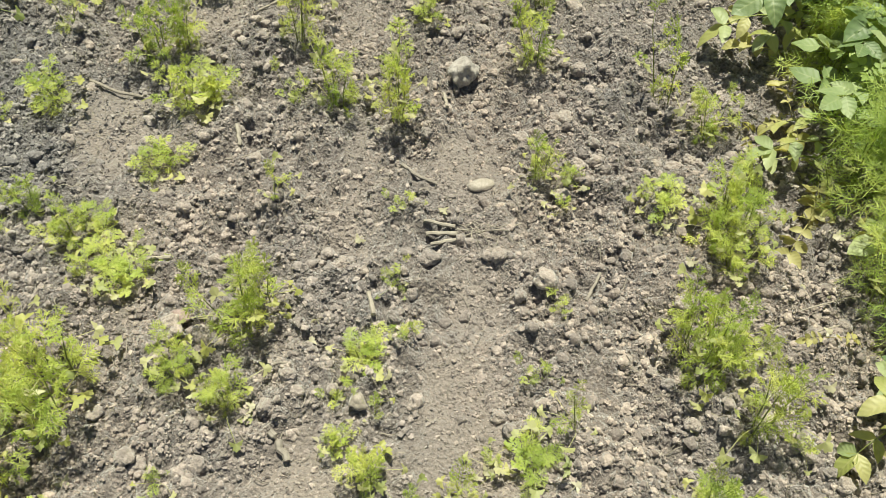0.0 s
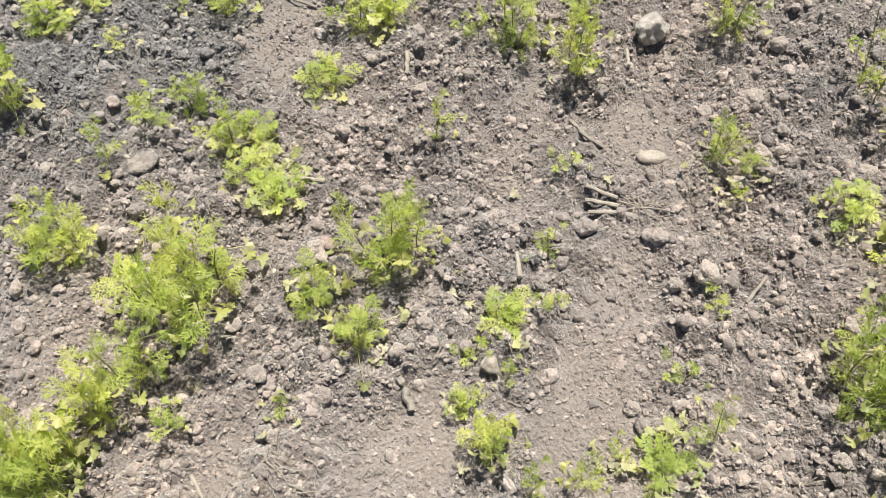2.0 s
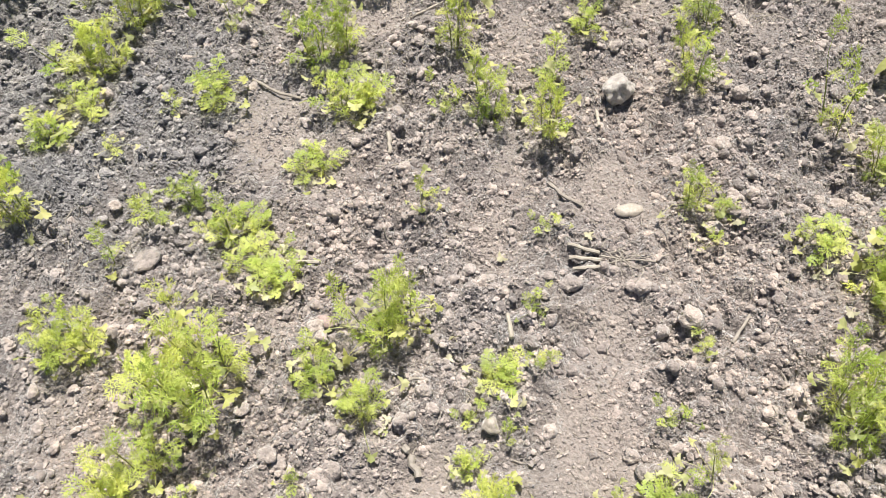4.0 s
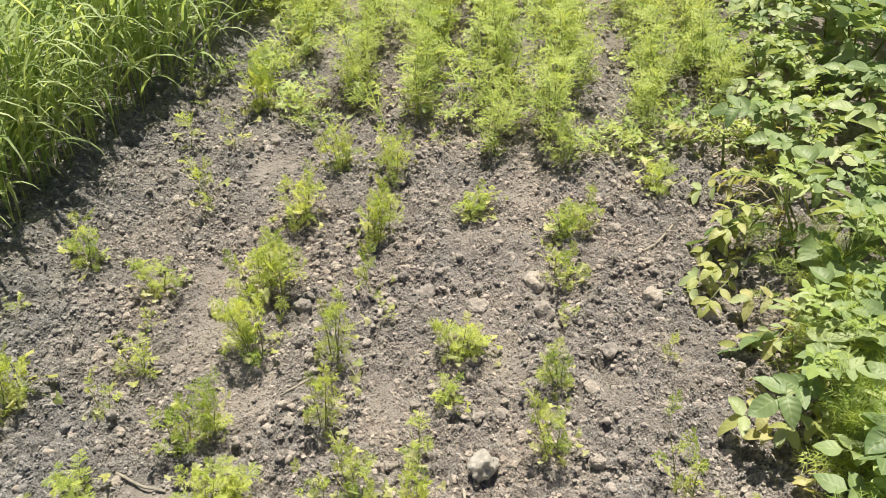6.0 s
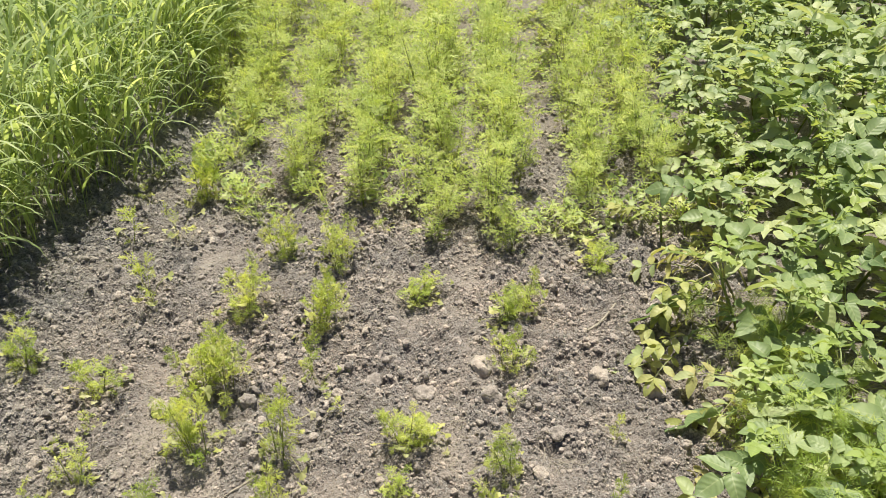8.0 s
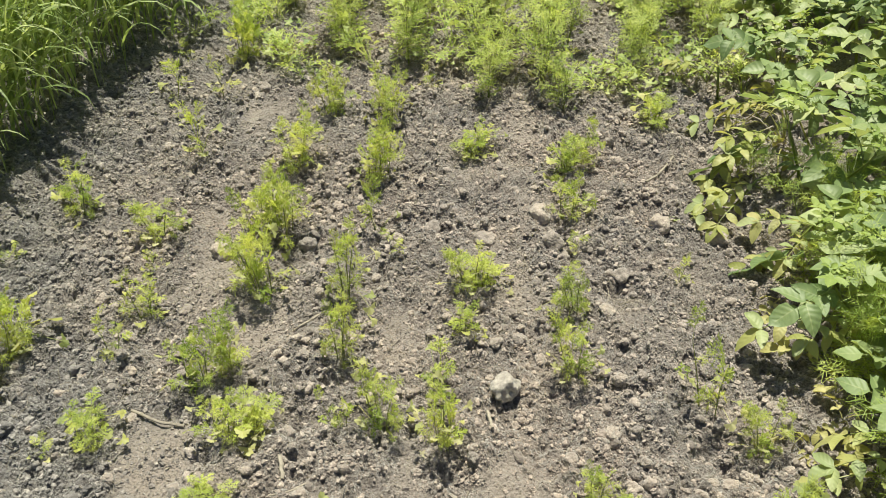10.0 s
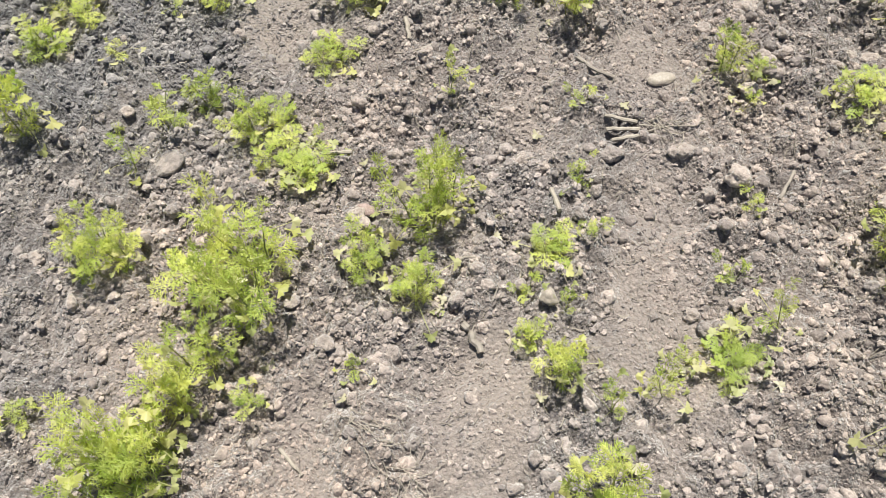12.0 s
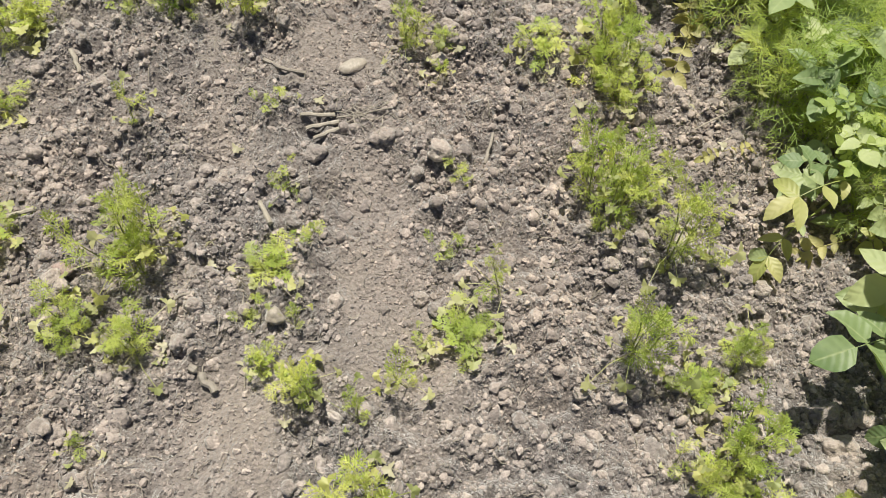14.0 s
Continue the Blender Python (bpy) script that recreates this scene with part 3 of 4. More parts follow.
ROW_C = [(-0.82, 0.32, 0.20, 0.17, 1), (-0.67, 0.45, 0.05, 0.08, 0), (-0.77, 0.47, 0.15, 0.16, 1), (-0.73, 0.66, 0.20, 0.25, 1), (-0.80, 0.79, 0.14, 0.07, 0), (-0.68, 0.94, 0.05, 0.16, 1), (-0.66, 1.01, 0.06, 0.07, 0), (-0.77, 1.04, 0.09, 0.14, 1), (-0.66, 1.23, 0.06, 0.11, 1), (-0.61, 1.42, 0.10, 0.15, 1), (-0.71, 1.58, 0.16, 0.15, 1), (-0.67, 1.92, 0.19, 0.13, 1), (-0.67, 2.18, 0.20, 0.20, 1), (-0.65, 2.56, 0.14, 0.16, 1), (-0.57, 2.91, 0.17, 0.15, 1)]
ROW_D = [(-0.50, 0.53, 0.05, 0.06, 0), (-0.41, 0.67, 0.10, 0.11, 1), (-0.51, 0.73, 0.08, 0.09, 1), (-0.39, 0.86, 0.20, 0.15, 1), (-0.39, 1.13, 0.13, 0.06, 0), (-0.39, 1.45, 0.08, 0.07, 0), (-0.30, 1.45, 0.15, 0.08, 1), (-0.41, 1.65, 0.16, 0.11, 1), (-0.42, 1.88, 0.20, 0.11, 1), (-0.29, 2.05, 0.05, 0.05, 0), (-0.36, 2.19, 0.15, 0.10, 0), (-0.38, 2.48, 0.18, 0.15, 1), (-0.37, 2.86, 0.17, 0.16, 1)]
ROW_E = [(-0.07, 0.33, 0.20, 0.12, 1), (-0.06, 0.48, 0.12, 0.06, 0), (0.03, 0.52, 0.13, 0.07, 0), (-0.14, 0.54, 0.11, 0.08, 1), (0.07, 0.58, 0.05, 0.06, 0), (-0.20, 0.60, 0.05, 0.06, 1), (-0.14, 0.66, 0.08, 0.06, 0), (-0.21, 0.71, 0.05, 0.06, 0), (-0.16, 0.78, 0.05, 0.11, 1), (-0.10, 0.81, 0.06, 0.06, 0), (-0.12, 0.93, 0.06, 0.05, 0), (-0.12, 1.13, 0.05, 0.06, 0), (-0.15, 1.39, 0.15, 0.07, 1), (-0.16, 1.54, 0.10, 0.11, 0), (-0.10, 1.74, 0.07, 0.08, 1), (-0.07, 1.93, 0.11, 0.14, 1), (-0.06, 2.62, 0.08, 0.14, 1), (-0.22, 3.08, 0.09, 0.09, 0)]
ROW_F = [(0.13, 0.22, 0.12, 0.08, 1), (0.14, 0.59, 0.05, 0.11, 1), (0.21, 0.63, 0.14, 0.07, 0), (0.15, 0.74, 0.07, 0.04, 0), (0.20, 0.89, 0.05, 0.05, 0), (0.20, 1.13, 0.05, 0.06, 0), (0.22, 1.21, 0.05, 0.06, 1), (0.16, 1.22, 0.11, 0.09, 1), (0.16, 1.59, 0.14, 0.07, 1), (0.19, 1.82, 0.13, 0.10, 1), (0.23, 2.10, 0.07, 0.08, 0), (0.22, 2.26, 0.13, 0.11, 1), (0.26, 2.52, 0.13, 0.16, 1)]
ROW_G = [(0.62, 0.16, 0.12, 0.08, 1), (0.52, 0.19, 0.07, 0.11, 1), (0.49, 0.28, 0.17, 0.13, 1), (0.42, 0.30, 0.05, 0.05, 0), (0.50, 0.42, 0.05, 0.09, 1), (0.59, 0.46, 0.09, 0.09, 1), (0.40, 0.49, 0.19, 0.11, 1), (0.59, 0.62, 0.05, 0.03, 0), (0.52, 0.65, 0.20, 0.12, 1), (0.47, 0.80, 0.19, 0.19, 1), (0.54, 1.04, 0.13, 0.18, 1), (0.55, 1.13, 0.14, 0.12, 1), (0.42, 1.15, 0.05, 0.10, 1), (0.55, 1.37, 0.12, 0.07, 1), (0.46, 1.48, 0.17, 0.09, 0), (0.49, 1.94, 0.10, 0.07, 0), (0.56, 2.76, 0.10, 0.12, 1)]


def row_plants():
    bushy = [herb(300 + k, 0.12, 3, 6 + k % 2, 10, 0.22, 0.3 if k % 2 else 0.1) for k in range(6)]
    sparse = [herb(330 + k, 0.12, 1 + k % 2, 5 - k % 2, 5, 0.3, 0.15) for k in range(5)]
    kinds = bushy + sparse
    used = set()
    r = random.Random(5)
    for row in (ROW_A, ROW_B, ROW_C, ROW_D, ROW_E, ROW_F, ROW_G):
        for x, y, height, width, full in row:
            count = (1 if width < 0.125 else 2 if width < 0.17 else 3) if full else 1
            a = r.uniform(0, 6.3)
            grow = 1.15 if y > 1.35 else 1.0
            for n in range(count):
                off = 0.0 if count == 1 else 0.22 * width
                px, py = x + off * math.cos(a + 6.283 * n / count), y + off * math.sin(a + 6.283 * n / count)
                k = r.randrange(6) if full else 6 + r.randrange(5)
                tall = min(1.9, max(0.5, 1.25 * height / 0.125)) * grow * (1.0 if n == 0 else r.uniform(0.7, 0.95))
                wide = min(1.35, max(0.45, 0.5 * tall, 0.96 * grow * width / 0.125 / count ** 0.55))
                ob = place_copy(kinds, used, k, (px, py, ground_z(px, py)), Euler((r.uniform(-0.1, 0.1), r.uniform(-0.1, 0.1), r.uniform(0, 6.3))), (wide, wide, tall))
                tagged(ob, HERB_BUSHY if full else HERB_SPARSE, "herb", HERB_ROW)


row_plants()


# taller, denser rows behind
def tall_herb(seed, height):
    r = random.Random(seed)
    base = new("tall_herb_plant")
    h, leaves, low = Heap(), Heap(), Heap()
    for s in range(4):
        a = r.uniform(0, 6.3)
        top = Vector((math.cos(a) * 0.085, math.sin(a) * 0.085, height * r.uniform(0.7, 0.95)))
        foot = Vector((math.cos(a) * 0.012, math.sin(a) * 0.012, -0.01))
        mid = foot.lerp(top, 0.5) + Vector((r.uniform(-0.01, 0.01), r.uniform(-0.01, 0.01), 0))
        h.tube([foot, mid, top], [0.0022, 0.0017, 0.0008], 5)
        n = 7
        for i in range(n):
            k = 0.18 + 0.82 * (i + r.random()) / n
            a += 2.4 + r.uniform(-0.4, 0.4)
            p = foot.lerp(mid, k * 2) if k < 0.5 else mid.lerp(top, k * 2 - 1)
            m = Matrix.Translation(p) @ Euler((radians(r.uniform(-20, 15) + 28 * k), r.uniform(-0.3, 0.3), a)).to_matrix().to_4x4()
            frond_into(leaves, r, m, r.uniform(0.09, 0.13), 4, 0.015, 0.0038, 0.9, 1.05, 2)
    for i in range(20):
        m = Matrix.Translation((r.gauss(0, 0.02), r.gauss(0, 0.02), 0.01 + 0.15 * r.random() ** 1.6)) @ Euler((radians(r.uniform(-10, 25)), 0, r.uniform(0, 6.3))).to_matrix().to_4x4()
        fan_into(low, r, m, r.uniform(0.014, 0.023), r.uniform(0.05, 0.10))
    mesh_object("stem", h.v, h.f, stem_green, base)
    mesh_object("feathery_foliage", leaves.v, leaves.f, tall_green, base)
    mesh_object("broad_leaf", low.v, low.f, low_green, base)
    return base


TALL_ROWS = [(-0.01, -0.05, 3.02), (0.25, 0.34, 2.95), (0.62, 0.74, 3.2), (0.87, 1.05, 3.35), (-0.30, -0.38, 3.3), (-0.57, -0.72, 3.4), (-0.94, -1.04, 3.95), (-1.24, -1.30, 4.5)]


def tall_rows():
    kinds = [tall_herb(500 + k, 0.40) for k in range(6)]
    used = set()
    r = random.Random(9)
    for x0, x1, y0 in TALL_ROWS:
        y = y0
        while y < 8.2:
            x = x0 + (x1 - x0) * (y - y0) / (6.0 - y0) + r.uniform(-0.06, 0.06)
            grown = 0.70 + 0.30 * min(1.0, (y - y0) / 1.2)
            k = r.randrange(len(kinds))
            s = grown * r.uniform(0.82, 1.2)
            ob = place_copy(kinds, used, k, (x, y, ground_z(x, y)), Euler((r.uniform(-0.12, 0.12), r.uniform(-0.12, 0.12), r.uniform(0, 6.3))), (s * 0.95, s * 0.95, s))
            tagged(ob, "tall bright green feathery herb plant in a dense row", "herb", "tall herb plants in rows")
            y += r.uniform(0.13, 0.21) * (1.0 if y < 4.6 else 1.45 if y < 6 else 2.2)


tall_rows()


low_lush = leaf_material("low_lobed_leaf", (0.17, 0.25, 0.09), (0.32, 0.39, 0.155), (0.52, 0.54, 0.27), source="island", glow=0.40)


def low_herb(seed):
    """A low spreading herb: many stalked, lobed leaves and a few feathery ones."""
    r = random.Random(seed)
    base = new("low_herb_plant")
    broad, fine = Heap(), Heap()
    for i in range(20):
        m = Matrix.Translation((r.gauss(0, 0.012), r.gauss(0, 0.012), 0.002)) @ Euler((radians(r.uniform(-12, 50)), r.uniform(-0.3, 0.3), r.uniform(0, 6.3))).to_matrix().to_4x4()
        fan_into(broad, r, m, r.uniform(0.010, 0.019), r.uniform(0.05, 0.12))
    for i in range(3):
        m = Matrix.Translation((0, 0, 0.01)) @ Euler((radians(r.uniform(-5, 30)), r.uniform(-0.3, 0.3), r.uniform(0, 6.3))).to_matrix().to_4x4()
        frond_into(fine, r, m, r.uniform(0.09, 0.14), 4, 0.013, 0.0042, 0.9, 0.9, 2)
    mesh_object("broad_foliage", broad.v, broad.f, low_lush, base)
    mesh_object("feathery_foliage", fine.v, fine.f, tall_green, base)
    return base


def low_growth():
    r = random.Random(14)
    kinds = [low_herb(360 + k) for k in range(5)]
    used = set()
    made = 0
    while made < 150:
        y = 3.0 + 3.0 * r.random() ** 1.2
        x = r.uniform(-1.25, 1.0)
        if noise.noise((x * 2.2, y * 1.6, 60.0)) + 0.30 * (y - 3.4) + 0.35 * x < r.uniform(-0.35, 0.3):
            continue
        made += 1
        s = r.uniform(0.8, 1.4)
        ob = place_copy(kinds, used, r.randrange(5), (x, y, ground_z(x, y)), Euler((r.uniform(-0.1, 0.1), r.uniform(-0.1, 0.1), r.uniform(0, 6.3))), (s, s, s * r.uniform(0.8, 1.2)))
        tagged(ob, "low broad-leaved young herb between the taller rows", "herb", "low herbs between the rows")
    for n in range(16):
        x, y = r.uniform(-1.30, -0.90), r.uniform(3.45, 5.0)
        s = r.uniform(0.9, 1.5)
        ob = place_copy(kinds, used, r.randrange(5), (x, y, ground_z(x, y)), Euler((r.uniform(-0.1, 0.1), r.uniform(-0.1, 0.1), r.uniform(0, 6.3))), (s, s, s * 1.3))
        tagged(ob, "low dull green herb beside the wheat border", "herb", "low herbs between the rows")


low_growth()


# ---- potato plants ----
def leaflet_into(h, r, m, length, width, marks=None):
    """A pointed oval leaflet, folded along its midrib, its edge waved, its tip bent down."""
    rows, cols = 5, 3
    fold, bend, wave = r.uniform(0.1, 0.75), r.uniform(-0.15, 0.85), r.uniform(0.04, 0.13)
    ph = r.uniform(0, 6)
    vs, fs = [], []
    for i in range(rows + 1):
        t = i / rows
        half = width / 2 * (math.sin(math.pi * t ** 0.78) ** 0.68 if 0 < t < 1 else 0.0) + 0.0006
        zc = -bend * length * t * t * 0.6
        for j in range(cols):
            u = 2 * j / (cols - 1) - 1
            z = zc + abs(u) * half * fold + wave * width * math.sin(7 * t + 2.5 * u + ph) * abs(u)
            vs.append(m @ Vector((u * half, t * length, z)))
            if marks is not None:
                marks.append((len(h.v) + len(vs) - 1, u, t))
    for i in range(rows):
        for j in range(cols - 1):
            a = i * cols + j
            fs.append((a, a + 1, a + cols + 1, a + cols))
    h.add(vs, fs)


def potato_leaf_mesh(name, seed, mat, length=0.19, big=0.075):
    """A compound leaf: arched stalk, three pairs of leaflets and a larger one at its end."""
    r = random.Random(seed)
    h = Heap()
    marks = []
    pts, angle, d = [Vector((0, 0, 0))], radians(r.uniform(35, 55)), length / 8
    for i in range(8):
        pts.append(pts[-1] + Vector((r.uniform(-0.08, 0.08) * d, math.cos(angle) * d, math.sin(angle) * d)))
        angle -= radians(r.uniform(3, 9))
    h.tube(pts[::2], [0.0022 - 0.0003 * i for i in range(5)], 3)
    for i, s in ((3, 0.55), (5, 0.8), (7, 0.95)):
        for side in (-1, 1):
            yaw = -side * radians(r.uniform(55, 80))
            pitch = angle * 0.5 + radians(r.uniform(-12, 42))
            m = Matrix.Translation(pts[i]) @ Euler((pitch, side * r.uniform(-0.7, 0.3), yaw)).to_matrix().to_4x4()
            leaflet_into(h, r, m, big * s * r.uniform(0.85, 1.15), big * s * r.uniform(0.54, 0.70), marks)
    m = Matrix.Translation(pts[-1]) @ Euler((angle * 0.6, r.uniform(-0.2, 0.2), 0)).to_matrix().to_4x4()
    leaflet_into(h, r, m, big * 1.1, big * 0.72, marks)
    me = mesh_data(name, h.v, h.f, mat, smooth=True)
    across, along = [0.0] * len(h.v), [0.0] * len(h.v)
    for i, u, t in marks:
        across[i], along[i] = u, t
    me.attributes.new("across", "FLOAT", "POINT").data.foreach_set("value", across)
    me.attributes.new("along", "FLOAT", "POINT").data.foreach_set("value", along)
    return me


POTATO_LEAVES = [potato_leaf_mesh("leaf", 700 + k, potato_green, 0.15 + 0.014 * (k % 4), 0.068 + 0.006 * (k % 4)) for k in range(8)]
def leaflet_mesh(name, seed, mat, length, width):
    r = random.Random(seed)
    h, marks = Heap(), []
    leaflet_into(h, r, Matrix.Identity(4), length, width, marks)
    me = mesh_data(name, h.v, h.f, mat, smooth=True)
    me.attributes.new("across", "FLOAT", "POINT").data.foreach_set("value", [u for i, u, t in marks])
    me.attributes.new("along", "FLOAT", "POINT").data.foreach_set("value", [t for i, u, t in marks])
    return me


LEAFLETS = [leaflet_mesh("leaflet", 740 + k, potato_pale if k % 3 == 0 else potato_yellow, 0.050 + 0.004 * (k % 3), 0.024 + 0.002 * (k % 4)) for k in range(6)]
potato_far = leaf_material("potato_leaf_beyond", (0.105, 0.170, 0.072), (0.245, 0.318, 0.145), (0.46, 0.505, 0.265), source="island", glow=0.36, gloss=0.42, rough=0.48, vein=0.28)
potato_far_tip = leaf_material("young_potato_leaf_beyond", (0.19, 0.275, 0.075), (0.275, 0.36, 0.105), (0.39, 0.46, 0.16), source="island", glow=0.40, vein=0.22)
potato_tip = leaf_material("young_potato_leaf", (0.19, 0.275, 0.075), (0.275, 0.36, 0.105), (0.39, 0.46, 0.16), glow=0.40, vein=0.22)
POTATO_TIPS = [potato_leaf_mesh("young_leaf", 730 + k, potato_tip, 0.13, 0.060) for k in range(3)]
POTATO_YELLOW = [potato_leaf_mesh("yellowing_leaf", 720 + k, potato_yellow, 0.13, 0.05) for k in range(3)]


def join_leaf(h, marks, me, m):
    """Adds a copy of a leaf mesh, with its marks along and across the blade."""
    n = len(me.vertices)
    across, along = [0.0] * n, [0.0] * n
    me.attributes["across"].data.foreach_get("value", across)
    me.attributes["along"].data.foreach_get("value", along)
    h.add([m @ v.co for v in me.vertices], [tuple(p.vertices) for p in me.polygons])
    marks[0].extend(across)
    marks[1].extend(along)


def potato(seed, height, stems, yellow, joined=False):
    """A potato plant: spread stems, compound leaves, a rosette of young leaves at each tip."""
    r = random.Random(seed)
    base = new("potato_plant")
    a = r.uniform(0, 6.3)
    sets = {"leaf": (Heap(), ([], [])), "young_leaf": (Heap(), ([], []))}

    def leaf(name, me, m, label=""):
        if joined:
            join_leaf(*sets[name], me, m)
        else:
            shared("leaf", me, m, base, label)

    for s in range(stems):
        a += 6.283 / stems + r.uniform(-0.4, 0.4)
        out = Vector((math.cos(a), math.sin(a), 0))
        pts = [out * 0.02 + Vector((0, 0, -0.01)), out * 0.07 + Vector((0, 0, height * 0.35)), out * 0.12 + Vector((0, 0, height * 0.65)), out * 0.145 + Vector((0, 0, height * 0.85))]
        h = Heap()
        h.tube(pts, [0.005, 0.0045, 0.0038, 0.0024], 6)
        mesh_object("stem", h.v, h.f, stem_green, base, smooth=True)
        b = a
        for i in range(6):
            k = 0.25 + 0.75 * i / 5
            p = pts[0].lerp(pts[1], k * 3) if k < 0.333 else pts[1].lerp(pts[2], k * 3 - 1) if k < 0.667 else pts[2].lerp(pts[3], k * 3 - 2)
            b += 2.4 + r.uniform(-0.5, 0.5)
            tip = radians(r.uniform(-44, 12) + 45 * max(0.0, k - 0.35))
            sc = (0.66 + 0.42 * math.sin(math.pi * k)) * r.uniform(0.7, 1.2) * (1.18 if joined else 1.0)
            m = Matrix.Translation(p) @ Euler((tip, r.uniform(-0.45, 0.45), b)).to_matrix().to_4x4() @ Matrix.Scale(sc, 4)
            if k < 0.4 and r.random() < yellow and not joined:
                shared("leaf", POTATO_YELLOW[r.randrange(3)], m, base, "yellowing lower leaf")
            else:
                leaf("leaf", POTATO_LEAVES[r.randrange(8)], m)
        for i in range(3):
            b += 2.3 + r.uniform(-0.5, 0.5)
            m = Matrix.Translation(pts[3] + Vector((0, 0, 0.012 * i))) @ Euler((radians(r.uniform(5, 40)), r.uniform(-0.3, 0.3), b)).to_matrix().to_4x4() @ Matrix.Scale(r.uniform(0.40, 0.68), 4)
            leaf("young_leaf", POTATO_TIPS[r.randrange(3)], m, "young yellow-green leaf at the tip")
    for name, (h, marks) in sets.items():
        if h.v:
            ob = mesh_object(name, h.v, h.f, potato_far if name == "leaf" else potato_far_tip, base, smooth=True)
            for attr, values in zip(("across", "along"), marks):
                ob.data.attributes.new(attr, "FLOAT", "POINT").data.foreach_set("value", values)
            tagged(ob, kind="stuff")
    return base


def potato_edge(y):
    """Where the potato bed's nearest plants stand."""
    return (0.87 if y < 1.95 else 1.01) + 0.04 * math.sin(y * 2.1) + max(0.0, y - 2.6) * 0.12


def potato_bed():
    kinds = [potato(800 + k, 0.26 + 0.02 * k, 3, 0.5 if k < 2 else 0.15, k > 4) for k in range(9)]
    used = set()
    r = random.Random(31)
    y = -0.15
    while y < 7.5:
        for j in range(6):
            x = potato_edge(y) + 0.40 * j + r.uniform(-0.07, 0.07)
            if x > 0.45 * y + 1.2:
                continue
            yy = y + r.uniform(-0.07, 0.07)
            if j == 0 and 2.47 < yy < 2.64:
                continue
            if j == 0 and 2.1 < yy < 2.45:
                x += 0.06
            k = 5 + r.randrange(4) if yy > 3.6 or j > 2 else r.randrange(5) if j else r.randrange(3)
            s = r.uniform(0.80, 1.2) * (0.88 if j == 0 else 1.08)
            low = 0.8 if yy < 0.75 else 0.62 if yy < 1.5 else 0.8 if yy < 2.1 else 1.0
            if j == 0 and yy < 2.1:
                x += 0.08 if 0.75 < yy < 1.5 else 0.13 if yy > 1.5 else -0.04
            ob = place_copy(kinds, used, k, (x, yy, ground_z(x, yy)), Euler((r.uniform(-0.1, 0.1), r.uniform(-0.1, 0.1), r.uniform(0, 6.3))), (s * (0.7 + 0.3 * low), s * (0.7 + 0.3 * low), s * low))
            tagged(ob, "leafy green potato plant with broad oval leaflets", "potato plant", "potato plants in the bed")
        y += 0.21 if y < 1.8 else 0.30 if y < 4 else 0.38


potato_bed()


def sprawled_potato(seed, base_at, tip_at, leaves, label):
    """A potato shoot that has fallen over and lies out across the soil."""
    r = random.Random(seed)
    x0, y0 = base_at
    base = new("potato_shoot")
    base.location = (x0, y0, ground_z(x0, y0))
    end = Vector((tip_at[0] - x0, tip_at[1] - y0, 0.05))
    pts = [Vector((0, 0, -0.01)), end * 0.35 + Vector((0, 0, 0.10)), end * 0.7 + Vector((0, 0, 0.09)), end]
    h = Heap()
    h.tube(pts, [0.005, 0.0045, 0.004, 0.0025], 6)
    mesh_object("stem", h.v, h.f, stem_green, base, smooth=True)
    heading = math.atan2(end.y, end.x) - math.pi / 2
    for i in range(leaves):
        k = 0.4 + 0.6 * i / max(1, leaves - 1)
        p = pts[1].lerp(pts[3], k)
        m = Matrix.Translation(p) @ Euler((radians(r.uniform(-24, 4)), r.uniform(-0.3, 0.3), heading + r.uniform(-1.2, 1.2) * (1.2 - k))).to_matrix().to_4x4() @ Matrix.Scale(r.uniform(0.85, 1.2), 4)
        arch = Heap()
        rib = [Vector((0, 0.022 * j, 0.018 * j - 0.0022 * j * j)) for j in range(7)]
        arch.tube(rib, [0.0020 - 0.0002 * j for j in range(7)], 4)
        leaf = mesh_object("leaf", arch.v, arch.f, stem_green, base)
        leaf.matrix_local = m
        for j, s in ((2, 0.6), (4, 0.85), (6, 1.0)):
            for side in (-1, 1):
                q = Matrix.Translation(rib[j]) @ Euler((radians(r.uniform(-28, 14)), side * r.uniform(-0.4, 0.5), -side * radians(r.uniform(50, 78)))).to_matrix().to_4x4() @ Matrix.Scale(s, 4)
                shared("leaflet", LEAFLETS[r.randrange(6)], q, leaf)
        q = Matrix.Translation(rib[6]) @ Euler((radians(-20), 0.1, 0)).to_matrix().to_4x4() @ Matrix.Scale(1.15, 4)
        shared("leaflet", LEAFLETS[r.randrange(6)], q, leaf)
    return tagged(base, label, "potato plant", "fallen potato shoots")


sprawled_potato(850, (0.93, 2.36), (0.70, 2.23), 4, "fallen pale green potato shoot lying out over the soil")
sprawled_potato(851, (1.06, 2.60), (0.86, 2.68), 3, "fallen yellowing potato shoot with curled leaves")
sprawled_potato(852, (0.98, 0.72), (0.78, 0.66), 2, "low potato shoot with large pale leaflets over the soil")
sprawled_potato(853, (1.02, 1.94), (0.90, 1.84), 3, "low potato shoot leaning out over the soil")
sprawled_potato(857, (0.99, 2.52), (0.80, 2.44), 4, "fallen pale green potato shoot lying out over the soil")
sprawled_potato(858, (1.00, 2.12), (0.82, 2.04), 3, "low pale potato shoot leaning out over the soil")
sprawled_potato(854, (0.84, 2.96), (0.80, 3.0), 3, "small upright potato shoot beside the herb rows")


